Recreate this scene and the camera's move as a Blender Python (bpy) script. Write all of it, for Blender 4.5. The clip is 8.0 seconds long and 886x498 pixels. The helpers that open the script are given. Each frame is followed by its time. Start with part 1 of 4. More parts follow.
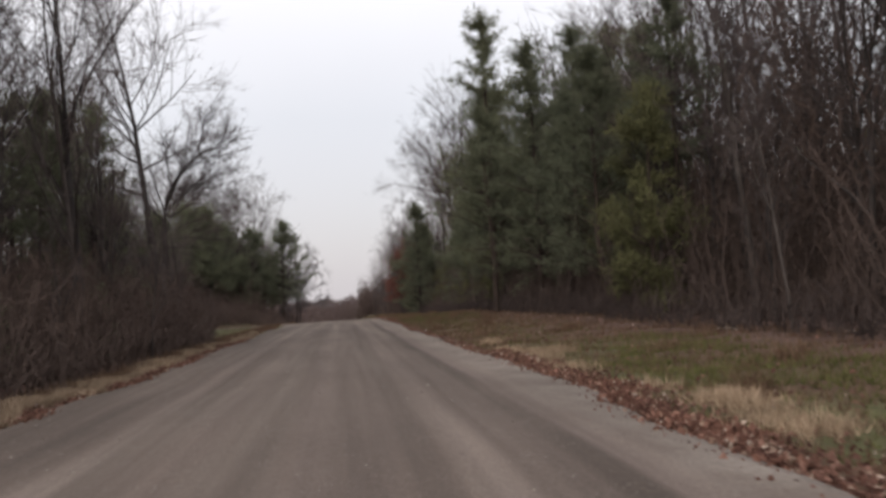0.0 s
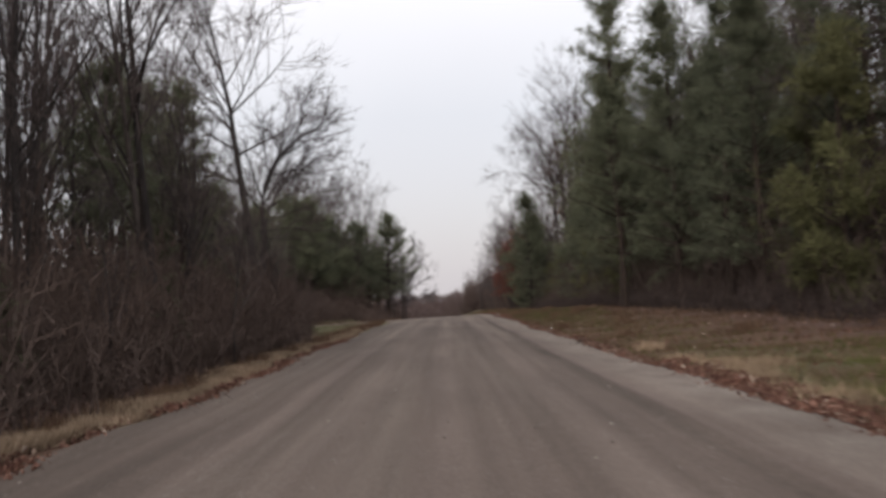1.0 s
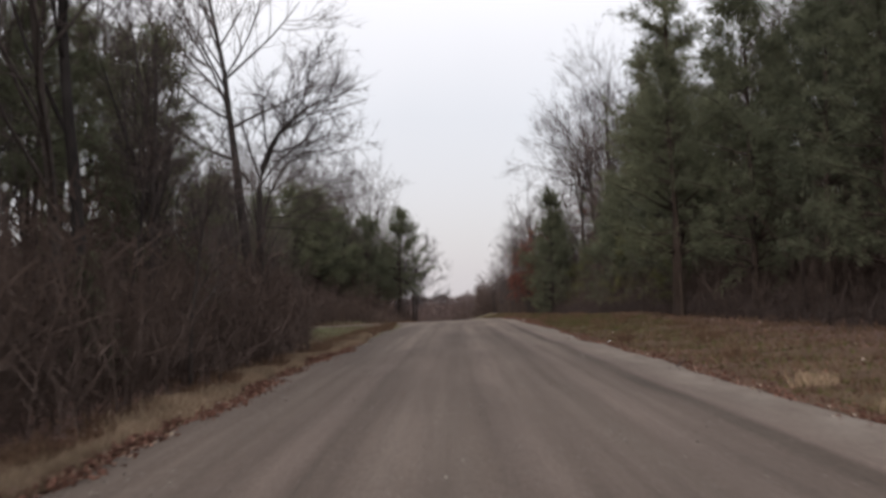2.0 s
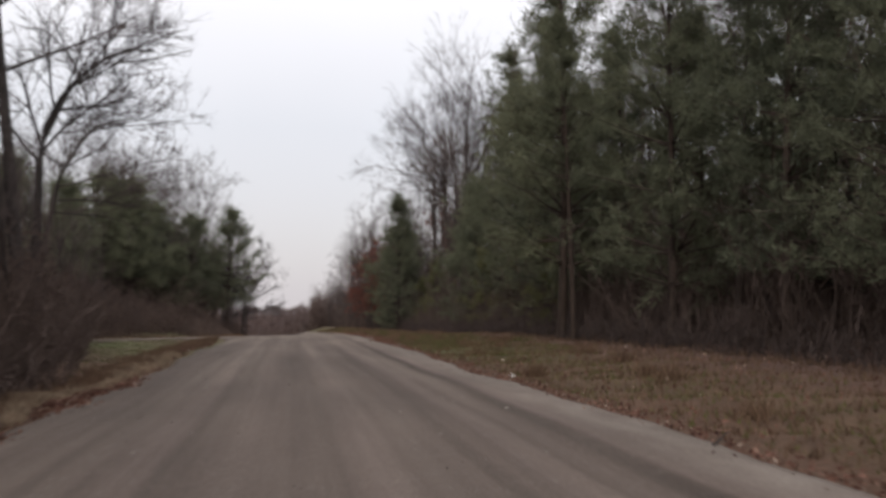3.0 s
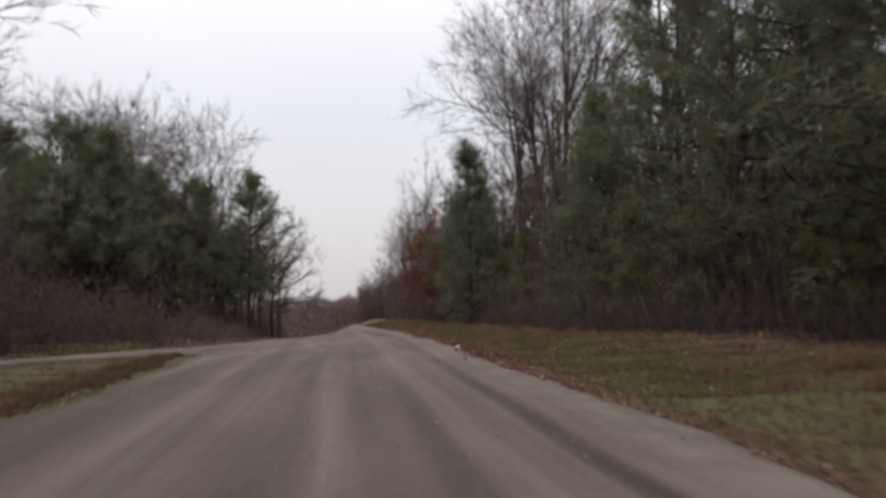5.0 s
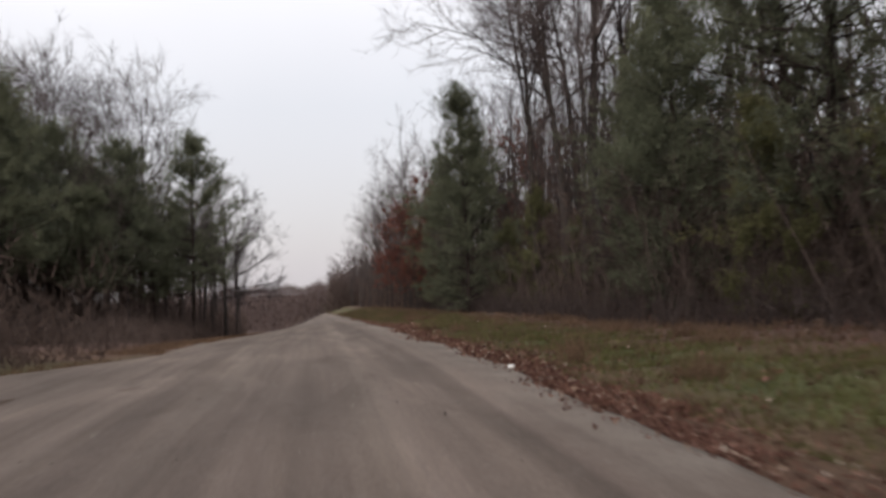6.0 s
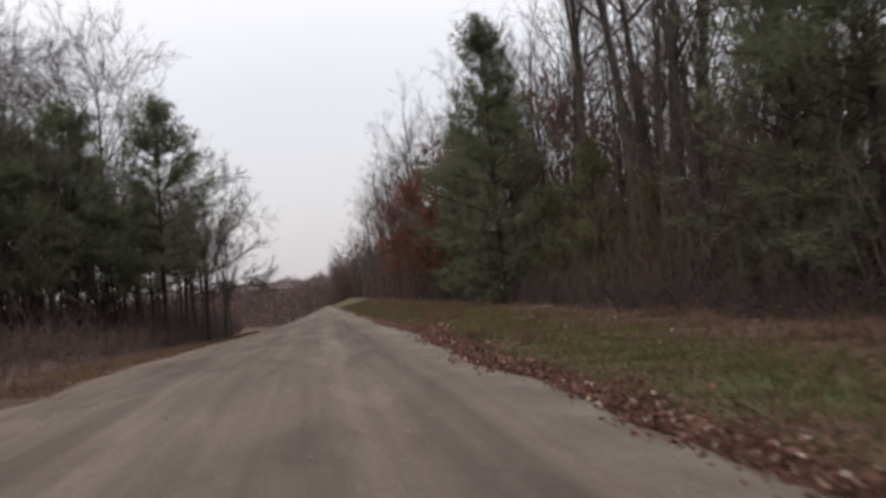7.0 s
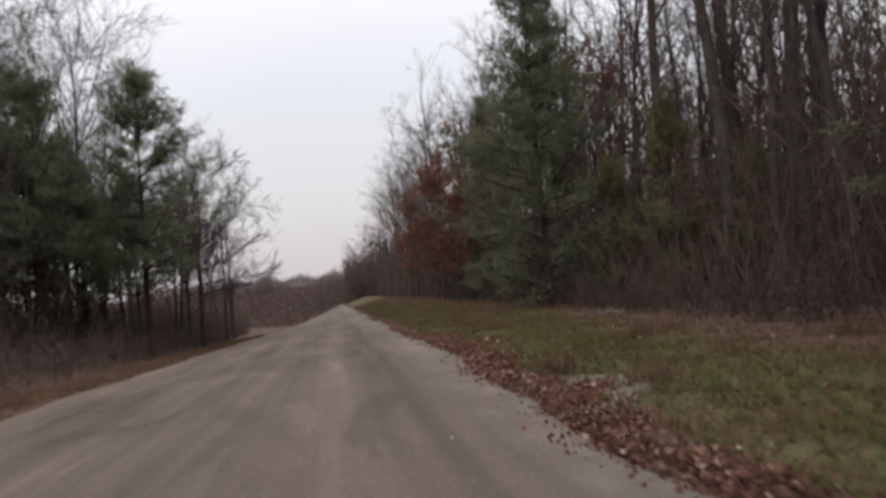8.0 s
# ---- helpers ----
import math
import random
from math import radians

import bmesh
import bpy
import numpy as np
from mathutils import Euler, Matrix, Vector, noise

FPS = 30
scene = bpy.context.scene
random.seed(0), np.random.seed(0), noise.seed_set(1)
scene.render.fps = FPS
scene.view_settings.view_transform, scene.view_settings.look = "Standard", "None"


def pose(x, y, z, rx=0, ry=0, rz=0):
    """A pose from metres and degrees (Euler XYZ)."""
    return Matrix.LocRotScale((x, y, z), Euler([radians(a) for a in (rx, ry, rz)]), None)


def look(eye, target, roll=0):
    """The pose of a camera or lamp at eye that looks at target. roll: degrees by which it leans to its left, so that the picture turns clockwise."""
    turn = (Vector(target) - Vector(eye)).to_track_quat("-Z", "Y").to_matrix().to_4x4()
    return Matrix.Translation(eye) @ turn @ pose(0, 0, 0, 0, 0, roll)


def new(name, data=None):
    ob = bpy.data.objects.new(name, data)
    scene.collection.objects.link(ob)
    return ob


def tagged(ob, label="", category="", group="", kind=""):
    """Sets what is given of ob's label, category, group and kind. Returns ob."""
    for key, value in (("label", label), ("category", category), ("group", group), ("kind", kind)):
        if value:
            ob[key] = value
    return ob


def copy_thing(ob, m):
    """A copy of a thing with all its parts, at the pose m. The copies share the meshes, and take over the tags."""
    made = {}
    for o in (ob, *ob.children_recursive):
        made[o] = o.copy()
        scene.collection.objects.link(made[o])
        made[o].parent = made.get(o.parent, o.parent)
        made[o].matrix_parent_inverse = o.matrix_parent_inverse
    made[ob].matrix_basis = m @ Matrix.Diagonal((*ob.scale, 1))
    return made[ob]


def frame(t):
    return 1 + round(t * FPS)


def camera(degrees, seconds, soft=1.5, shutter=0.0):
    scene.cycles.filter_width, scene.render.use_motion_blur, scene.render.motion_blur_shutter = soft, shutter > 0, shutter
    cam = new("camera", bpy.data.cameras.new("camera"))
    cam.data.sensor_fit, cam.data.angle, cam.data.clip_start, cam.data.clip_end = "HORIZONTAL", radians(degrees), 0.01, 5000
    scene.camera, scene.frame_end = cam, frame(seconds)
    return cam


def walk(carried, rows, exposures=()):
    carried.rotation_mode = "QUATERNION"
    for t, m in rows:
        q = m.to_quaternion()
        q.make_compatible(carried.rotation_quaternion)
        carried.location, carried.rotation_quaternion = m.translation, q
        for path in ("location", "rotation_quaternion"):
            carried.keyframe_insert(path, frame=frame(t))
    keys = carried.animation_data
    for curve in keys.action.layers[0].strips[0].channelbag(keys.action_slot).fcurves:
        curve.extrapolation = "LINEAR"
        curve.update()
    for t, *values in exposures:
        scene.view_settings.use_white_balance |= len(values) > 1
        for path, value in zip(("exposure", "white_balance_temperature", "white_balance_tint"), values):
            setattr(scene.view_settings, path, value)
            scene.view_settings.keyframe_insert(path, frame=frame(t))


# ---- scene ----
cam = camera(52.2, 8.0, soft=3.2, shutter=0.36)
PATH = [
    (0, (0.002, -0.000, 1.400), (2.230, 19.845, 2.496), -2.89),
    (0.5, (-0.130, 2.140, 1.400), (1.805, 22.016, 2.493), -3.30),
    (1, (-0.323, 5.183, 1.400), (-0.387, 25.152, 2.503), -2.92),
    (1.2, (-0.427, 6.517, 1.400), (-0.878, 26.482, 2.500), -2.45),
    (2.3, (-1.262, 14.429, 1.400), (-1.164, 34.392, 2.607), -0.41),
    (2.5, (-1.310, 16.084, 1.400), (-0.501, 36.028, 2.658), -0.22),
    (3, (-1.341, 20.459, 1.400), (1.998, 40.127, 2.832), 0.45),
    (3.5, (-1.171, 24.967, 1.400), (2.949, 44.485, 2.841), 0.02),
    (4, (-0.904, 30.415, 1.400), (1.268, 50.257, 2.653), -2.12),
    (4.5, (-0.650, 36.211, 1.400), (0.956, 56.108, 2.647), -1.66),
    (4.7, (-0.555, 38.648, 1.400), (1.510, 58.501, 2.664), -0.79),
    (5.8, (-0.041, 53.317, 1.400), (2.811, 73.096, 2.204), -2.32),
    (6, (0.051, 55.733, 1.400), (2.997, 75.499, 2.194), -2.79),
    (6.5, (0.280, 61.529, 1.400), (3.247, 81.298, 2.020), -3.36),
    (7, (0.553, 66.341, 1.400), (3.436, 86.125, 1.921), -4.72),
    (7.5, (0.764, 70.344, 1.400), (3.166, 90.193, 1.915), -4.80),
    (8, (0.962, 73.827, 1.400), (3.515, 93.658, 1.887), -4.96),
]
walk(cam, [(t, look(eye, target, roll)) for t, eye, target, roll in PATH])

# ---- light: an overcast winter sky ----
world = bpy.data.worlds.new("overcast")
scene.world = world
world.use_nodes = True
wn, wl = world.node_tree.nodes, world.node_tree.links
wn.clear()
w_out = wn.new("ShaderNodeOutputWorld")
w_back = wn.new("ShaderNodeBackground")
w_sky = wn.new("ShaderNodeTexSky")
w_sky.sky_type = "NISHITA"
w_sky.sun_disc = False
w_sky.sun_elevation, w_sky.sun_rotation = radians(28), radians(200)
w_sky.air_density, w_sky.dust_density = 1.0, 4.0
w_sky_dim = wn.new("ShaderNodeVectorMath")
w_sky_dim.operation = "SCALE"
w_sky_dim.inputs["Scale"].default_value = 0.03
w_coord = wn.new("ShaderNodeTexCoord")
w_sep = wn.new("ShaderNodeSeparateXYZ")
w_ramp = wn.new("ShaderNodeValToRGB")
cloud = w_ramp.color_ramp
cloud.elements[0].position, cloud.elements[0].color = 0.0, (0.615, 0.575, 0.595, 1)
cloud.elements[1].position, cloud.elements[1].color = 1.0, (1.75, 1.72, 1.74, 1)
for place, colour in ((0.10, (0.665, 0.635, 0.655, 1)), (0.20, (0.722, 0.706, 0.73, 1)), (0.33, (0.925, 0.892, 0.905, 1)), (0.45, (1.0, 0.975, 0.985, 1))):
    cloud.elements.new(place).color = colour
w_noise = wn.new("ShaderNodeTexNoise")
w_noise.inputs["Scale"].default_value, w_noise.inputs["Detail"].default_value = 2.2, 3.0
w_map = wn.new("ShaderNodeMapRange")
w_map.inputs["To Min"].default_value, w_map.inputs["To Max"].default_value = 0.9, 1.1
w_mul = wn.new("ShaderNodeVectorMath")
w_mul.operation = "SCALE"
w_add = wn.new("ShaderNodeVectorMath")
w_add.operation = "ADD"
wl.new(w_coord.outputs["Generated"], w_sep.inputs[0])
wl.new(w_sep.outputs["Z"], w_ramp.inputs[0])
wl.new(w_coord.outputs["Generated"], w_noise.inputs["Vector"])
wl.new(w_noise.outputs["Fac"], w_map.inputs["Value"])
wl.new(w_ramp.outputs[0], w_mul.inputs[0])
wl.new(w_map.outputs[0], w_mul.inputs["Scale"])
wl.new(w_sky.outputs[0], w_sky_dim.inputs[0])
wl.new(w_mul.outputs[0], w_add.inputs[0])
wl.new(w_sky_dim.outputs[0], w_add.inputs[1])
wl.new(w_add.outputs[0], w_back.inputs[0])
w_back.inputs[1].default_value = 1.0
wl.new(w_back.outputs[0], w_out.inputs[0])

sun = new("sun", bpy.data.lights.new("sun", "SUN"))
sun.data.energy, sun.data.angle, sun.data.color = 1.3, radians(40), (1.0, 0.97, 0.93)
sun.matrix_world = look((-14, -38, 22), (0, 0, 0))
scene.view_settings.exposure = 0.06


# ---- materials ----
def material(name, rough=0.9, spec=0.2):
    m = bpy.data.materials.new(name)
    m.use_nodes = True
    n, l = m.node_tree.nodes, m.node_tree.links
    b = n["Principled BSDF"]
    b.inputs["Roughness"].default_value = rough
    b.inputs["Specular IOR Level"].default_value = spec
    return m, n, l, b


def ramp(n, l, fac, stops):
    r = n.new("ShaderNodeValToRGB")
    e = r.color_ramp.elements
    e[0].position, e[0].color = stops[0][0], (*stops[0][1], 1)
    e[1].position, e[1].color = stops[-1][0], (*stops[-1][1], 1)
    for p, c in stops[1:-1]:
        e.new(p).color = (*c, 1)
    l.new(fac, r.inputs[0])
    return r.outputs[0]


def spot(n, l, scale, detail=4.0, stretch=(1, 1, 1), space="Object"):
    """Noise in metres, drawn out along the axes by stretch."""
    if space == "World":
        src = n.new("ShaderNodeNewGeometry").outputs["Position"]
    else:
        src = n.new("ShaderNodeTexCoord").outputs[space]
    mp = n.new("ShaderNodeMapping")
    mp.inputs["Scale"].default_value = stretch
    l.new(src, mp.inputs[0])
    t = n.new("ShaderNodeTexNoise")
    t.inputs["Scale"].default_value, t.inputs["Detail"].default_value = scale, detail
    l.new(mp.outputs[0], t.inputs["Vector"])
    return t.outputs["Fac"]


def mixed(n, l, fac, a, b, kind="MIX"):
    x = n.new("ShaderNodeMix")
    x.data_type, x.blend_type = "RGBA", kind
    for sock, val in ((x.inputs[0], fac), (x.inputs[6], a), (x.inputs[7], b)):
        if hasattr(val, "links"):
            l.new(val, sock)
        elif isinstance(val, (int, float)):
            sock.default_value = val
        else:
            sock.default_value = (*val, 1)
    return x.outputs[2]


def relief(n, l, b, height, strength, distance):
    u = n.new("ShaderNodeBump")
    u.inputs["Strength"].default_value, u.inputs["Distance"].default_value = strength, distance
    l.new(height, u.inputs["Height"])
    l.new(u.outputs[0], b.inputs["Normal"])


def bark_material(name, dark, pale, patch):
    m, n, l, b = material(name, 0.95, 0.1)
    c = ramp(n, l, spot(n, l, 9, 5, (1, 1, 0.25)), [(0.3, dark), (0.7, pale)])
    c = mixed(n, l, ramp(n, l, spot(n, l, 1.6, 3), [(0.5, (0, 0, 0)), (0.75, (0.6, 0.6, 0.6))]), c, patch)
    rnd = n.new("ShaderNodeObjectInfo").outputs["Random"]
    c = mixed(n, l, 1.0, c, ramp(n, l, rnd, [(0, (0.7, 0.7, 0.72)), (1, (1.2, 1.15, 1.1))]), "MULTIPLY")
    l.new(c, b.inputs["Base Color"])
    relief(n, l, b, spot(n, l, 14, 5, (1, 1, 0.2)), 0.7, 0.03)
    return m


def leafy_material(name, stops, clear=0.0):
    """Small pieces that each have a tone of their own, with broader patches over them; clear lets light shine through them."""
    m, n, l, b = material(name, 0.9, 0.08)
    own = n.new("ShaderNodeNewGeometry").outputs["Random Per Island"]
    c = ramp(n, l, own, stops)
    rnd = n.new("ShaderNodeObjectInfo").outputs["Random"]
    c = mixed(n, l, 1.0, c, ramp(n, l, rnd, [(0, (0.84, 0.86, 0.87)), (1, (1.13, 1.1, 1.03))]), "MULTIPLY")
    c = mixed(n, l, 1.0, c, ramp(n, l, spot(n, l, 0.8, 3), [(0.3, (0.75, 0.75, 0.75)), (0.7, (1.2, 1.2, 1.2))]), "MULTIPLY")
    l.new(c, b.inputs["Base Color"])
    if clear:
        thin = n.new("ShaderNodeBsdfTranslucent")
        l.new(c, thin.inputs[0])
        both = n.new("ShaderNodeMixShader")
        both.inputs[0].default_value = clear
        l.new(b.outputs[0], both.inputs[1])
        l.new(thin.outputs[0], both.inputs[2])
        l.new(both.outputs[0], n["Material Output"].inputs[0])
    return m


BARK = bark_material("grey_bark", (0.03, 0.026, 0.025), (0.06, 0.051, 0.048), (0.085, 0.076, 0.072))
PINE_BARK = bark_material("pine_bark", (0.025, 0.019, 0.017), (0.052, 0.039, 0.033), (0.062, 0.049, 0.042))
TWIG = bark_material("twig_bark", (0.058, 0.047, 0.046), (0.102, 0.083, 0.08), (0.1, 0.084, 0.08))
STEM = bark_material("brush_stem", (0.045, 0.034, 0.031), (0.092, 0.07, 0.063), (0.082, 0.063, 0.057))
PALE = bark_material("bleached_wood", (0.22, 0.2, 0.18), (0.38, 0.35, 0.32), (0.3, 0.28, 0.25))
NEEDLE = leafy_material("pine_needles", [(0, (0.108, 0.114, 0.078)), (0.6, (0.126, 0.132, 0.09)), (1, (0.144, 0.15, 0.1))], 0.4)
CEDAR = leafy_material("yellow_green_needles", [(0, (0.102, 0.102, 0.052)), (0.6, (0.124, 0.122, 0.062)), (1, (0.148, 0.143, 0.074))], 0.42)
# russet, reddened to take on a red reflection in the windscreen
RUSSET = leafy_material("russet_leaves_reflection_red", [(0, (0.105, 0.036, 0.03)), (0.6, (0.15, 0.052, 0.042)), (1, (0.19, 0.085, 0.05))], 0.35)
DEAD = leafy_material("dead_brush_leaves", [(0, (0.076, 0.055, 0.049)), (0.6, (0.092, 0.067, 0.059)), (1, (0.108, 0.079, 0.07))], 0.5)
LITTER = leafy_material("fallen_leaves", [(0, (0.066, 0.034, 0.028)), (0.5, (0.14, 0.072, 0.057)), (0.88, (0.21, 0.118, 0.094)), (0.96, (0.28, 0.2, 0.16)), (1, (0.46, 0.39, 0.34))], 0.2)
GREEN = leafy_material("green_grass", [(0, (0.058, 0.062, 0.025)), (0.6, (0.088, 0.091, 0.036)), (1, (0.122, 0.117, 0.05))], 0.2)
BLEACHED = leafy_material("bleached_grass", [(0, (0.21, 0.15, 0.106)), (0.6, (0.31, 0.226, 0.16)), (1, (0.43, 0.33, 0.24))], 0.2)
STRAW = leafy_material("dry_grass", [(0, (0.072, 0.045, 0.032)), (0.6, (0.12, 0.075, 0.052)), (1, (0.19, 0.132, 0.092))], 0.2)
STONE = leafy_material("gravel_stones", [(0, (0.1, 0.084, 0.075)), (0.5, (0.16, 0.135, 0.12)), (1, (0.3, 0.27, 0.24))])
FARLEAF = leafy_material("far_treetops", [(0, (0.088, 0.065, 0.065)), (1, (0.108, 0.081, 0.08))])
# distance haze is put into this colour: paler, greyer twigs
HAZY = bark_material("hazed_far_twigs", (0.12, 0.095, 0.095), (0.19, 0.155, 0.15), (0.16, 0.14, 0.135))


def road_material():
    m, n, l, b = material("packed_gravel", 0.92, 0.25)
    pos = n.new("ShaderNodeNewGeometry").outputs["Position"]
    sep = n.new("ShaderNodeSeparateXYZ")
    l.new(pos, sep.inputs[0])
    sway = n.new("ShaderNodeMath")
    sway.operation = "MULTIPLY_ADD"
    l.new(spot(n, l, 0.03, 1, (0.3, 1, 1), "World"), sway.inputs[0])
    sway.inputs[1].default_value = 0.8
    l.new(sep.outputs["X"], sway.inputs[2])
    lane = n.new("ShaderNodeCombineXYZ")
    l.new(sway.outputs[0], lane.inputs[0])
    l.new(sep.outputs["Y"], lane.inputs[1])

    def drawn(scale, along, detail):
        mp = n.new("ShaderNodeMapping")
        mp.inputs["Scale"].default_value = (1, along, 1)
        l.new(lane.outputs[0], mp.inputs[0])
        t = n.new("ShaderNodeTexNoise")
        t.inputs["Scale"].default_value, t.inputs["Detail"].default_value = scale, detail
        l.new(mp.outputs[0], t.inputs["Vector"])
        return t.outputs["Fac"]

    streak, ridge = drawn(1.15, 0.03, 3), drawn(4.5, 0.02, 3)
    broad = spot(n, l, 0.35, 4, (1, 0.35, 1), "World")
    grit = spot(n, l, 28, 6, (1, 1, 1), "World")
    c = ramp(n, l, streak, [(0.34, (0.078, 0.059, 0.05)), (0.5, (0.093, 0.071, 0.06)), (0.64, (0.111, 0.087, 0.074))])
    # wheel tracks: packed pale bands with darker ruts and loose dirt between them, from the left edge to the right; the
    # shoulder ledge's shadow is painted in too
    place = n.new("ShaderNodeMapRange")
    place.inputs["From Min"].default_value, place.inputs["From Max"].default_value = -4.0, 3.6
    l.new(sway.outputs[0], place.inputs["Value"])
    # 1.84 and 1.97 are the painted shadow along the foot of the ledge
    bands_and_shade = [(-4.3, 0.74), (-3.7, 0.86), (-3.3, 0.77), (-2.88, 0.98), (-2.68, 1.24), (-2.5, 1.18), (-2.36, 0.74), (-2.0, 0.94), (-1.7, 1.1), (-1.35, 0.94), (-0.85, 0.86), (-0.5, 1.26), (-0.15, 0.94), (0.3, 0.98), (0.5, 0.8), (0.7, 0.86), (0.95, 1.24), (1.1, 1.2), (1.3, 1.0), (1.7, 0.96), (1.84, 0.6), (1.97, 0.62), (2.08, 1.28), (2.4, 1.22), (3.1, 1.34)]
    tracks = ramp(n, l, place.outputs[0], [((x + 4.4) / 7.6, (v, v * (1.0 + 0.03 * (v - 1)), v * (1.0 + 0.1 * (v - 1)))) for x, v in bands_and_shade])
    late = n.new("ShaderNodeMapRange")
    late.inputs["From Min"].default_value, late.inputs["From Max"].default_value = 56, 74
    late.inputs["To Min"].default_value, late.inputs["To Max"].default_value = 1.0, 0.35
    l.new(sep.outputs["Y"], late.inputs["Value"])
    worn = ramp(n, l, spot(n, l, 0.5, 4, (1, 0.25, 1), "World"), [(0.34, (0.45, 0.45, 0.45)), (0.52, (1, 1, 1))])
    c = mixed(n, l, mixed(n, l, 1.0, worn, late.outputs[0], "MULTIPLY"), c, mixed(n, l, 1.0, c, tracks, "MULTIPLY"))
    c = mixed(n, l, 1.0, c, ramp(n, l, ridge, [(0.33, (0.88, 0.87, 0.86)), (0.5, (1, 1, 1)), (0.68, (1.12, 1.12, 1.11))]), "MULTIPLY")
    # beyond the junction the surface is greyer, scraped into pale and dark patches that slant across it
    far = n.new("ShaderNodeMapRange")
    far.inputs["From Min"].default_value, far.inputs["From Max"].default_value = 54, 72
    l.new(sep.outputs["Y"], far.inputs["Value"])
    slant = n.new("ShaderNodeMapping")
    slant.inputs["Rotation"].default_value, slant.inputs["Scale"].default_value = (0, 0, 0.2), (1.0, 0.22, 1)
    l.new(pos, slant.inputs[0])
    scraped = n.new("ShaderNodeTexNoise")
    scraped.inputs["Scale"].default_value, scraped.inputs["Detail"].default_value, scraped.inputs["Distortion"].default_value = 0.9, 5, 0.6
    l.new(slant.outputs[0], scraped.inputs["Vector"])
    patches = ramp(n, l, scraped.outputs["Fac"], [(0.34, (0.88, 0.87, 0.84)), (0.44, (1.17, 1.18, 1.17)), (0.58, (1.22, 1.23, 1.22)), (0.64, (1.5, 1.52, 1.52)), (0.74, (1.55, 1.58, 1.59))])
    c = mixed(n, l, far.outputs[0], c, mixed(n, l, 1.0, c, patches, "MULTIPLY"))
    verge = n.new("ShaderNodeMapRange")
    verge.inputs["From Min"].default_value, verge.inputs["From Max"].default_value = 2.5, 3.2
    verge.inputs["To Max"].default_value = 0.7
    l.new(sway.outputs[0], verge.inputs["Value"])
    c = mixed(n, l, verge.outputs[0], c, ramp(n, l, spot(n, l, 1.7, 5, (1, 0.5, 1), "World"), [(0.35, (0.108, 0.086, 0.073)), (0.65, (0.172, 0.148, 0.13))]))
    c = mixed(n, l, 1.0, c, ramp(n, l, broad, [(0.3, (0.8, 0.79, 0.78)), (0.7, (1.14, 1.13, 1.12))]), "MULTIPLY")
    c = mixed(n, l, 1.0, c, ramp(n, l, grit, [(0.3, (0.76, 0.75, 0.75)), (0.7, (1.22, 1.22, 1.22))]), "MULTIPLY")
    vor = n.new("ShaderNodeTexVoronoi")
    vor.inputs["Scale"].default_value = 22
    l.new(n.new("ShaderNodeNewGeometry").outputs["Position"], vor.inputs["Vector"])
    stones = ramp(n, l, vor.outputs["Distance"], [(0.05, (1, 1, 1)), (0.28, (0, 0, 0))])
    pick = ramp(n, l, spot(n, l, 3, 3, (1, 1, 1), "World"), [(0.5, (0, 0, 0)), (0.62, (0.5, 0.5, 0.5))])
    c = mixed(n, l, mixed(n, l, 1.0, stones, pick, "MULTIPLY"), c, (0.34, 0.31, 0.28))
    l.new(c, b.inputs["Base Color"])
    relief(n, l, b, mixed(n, l, 0.5, grit, ridge), 0.6, 0.04)
    return m


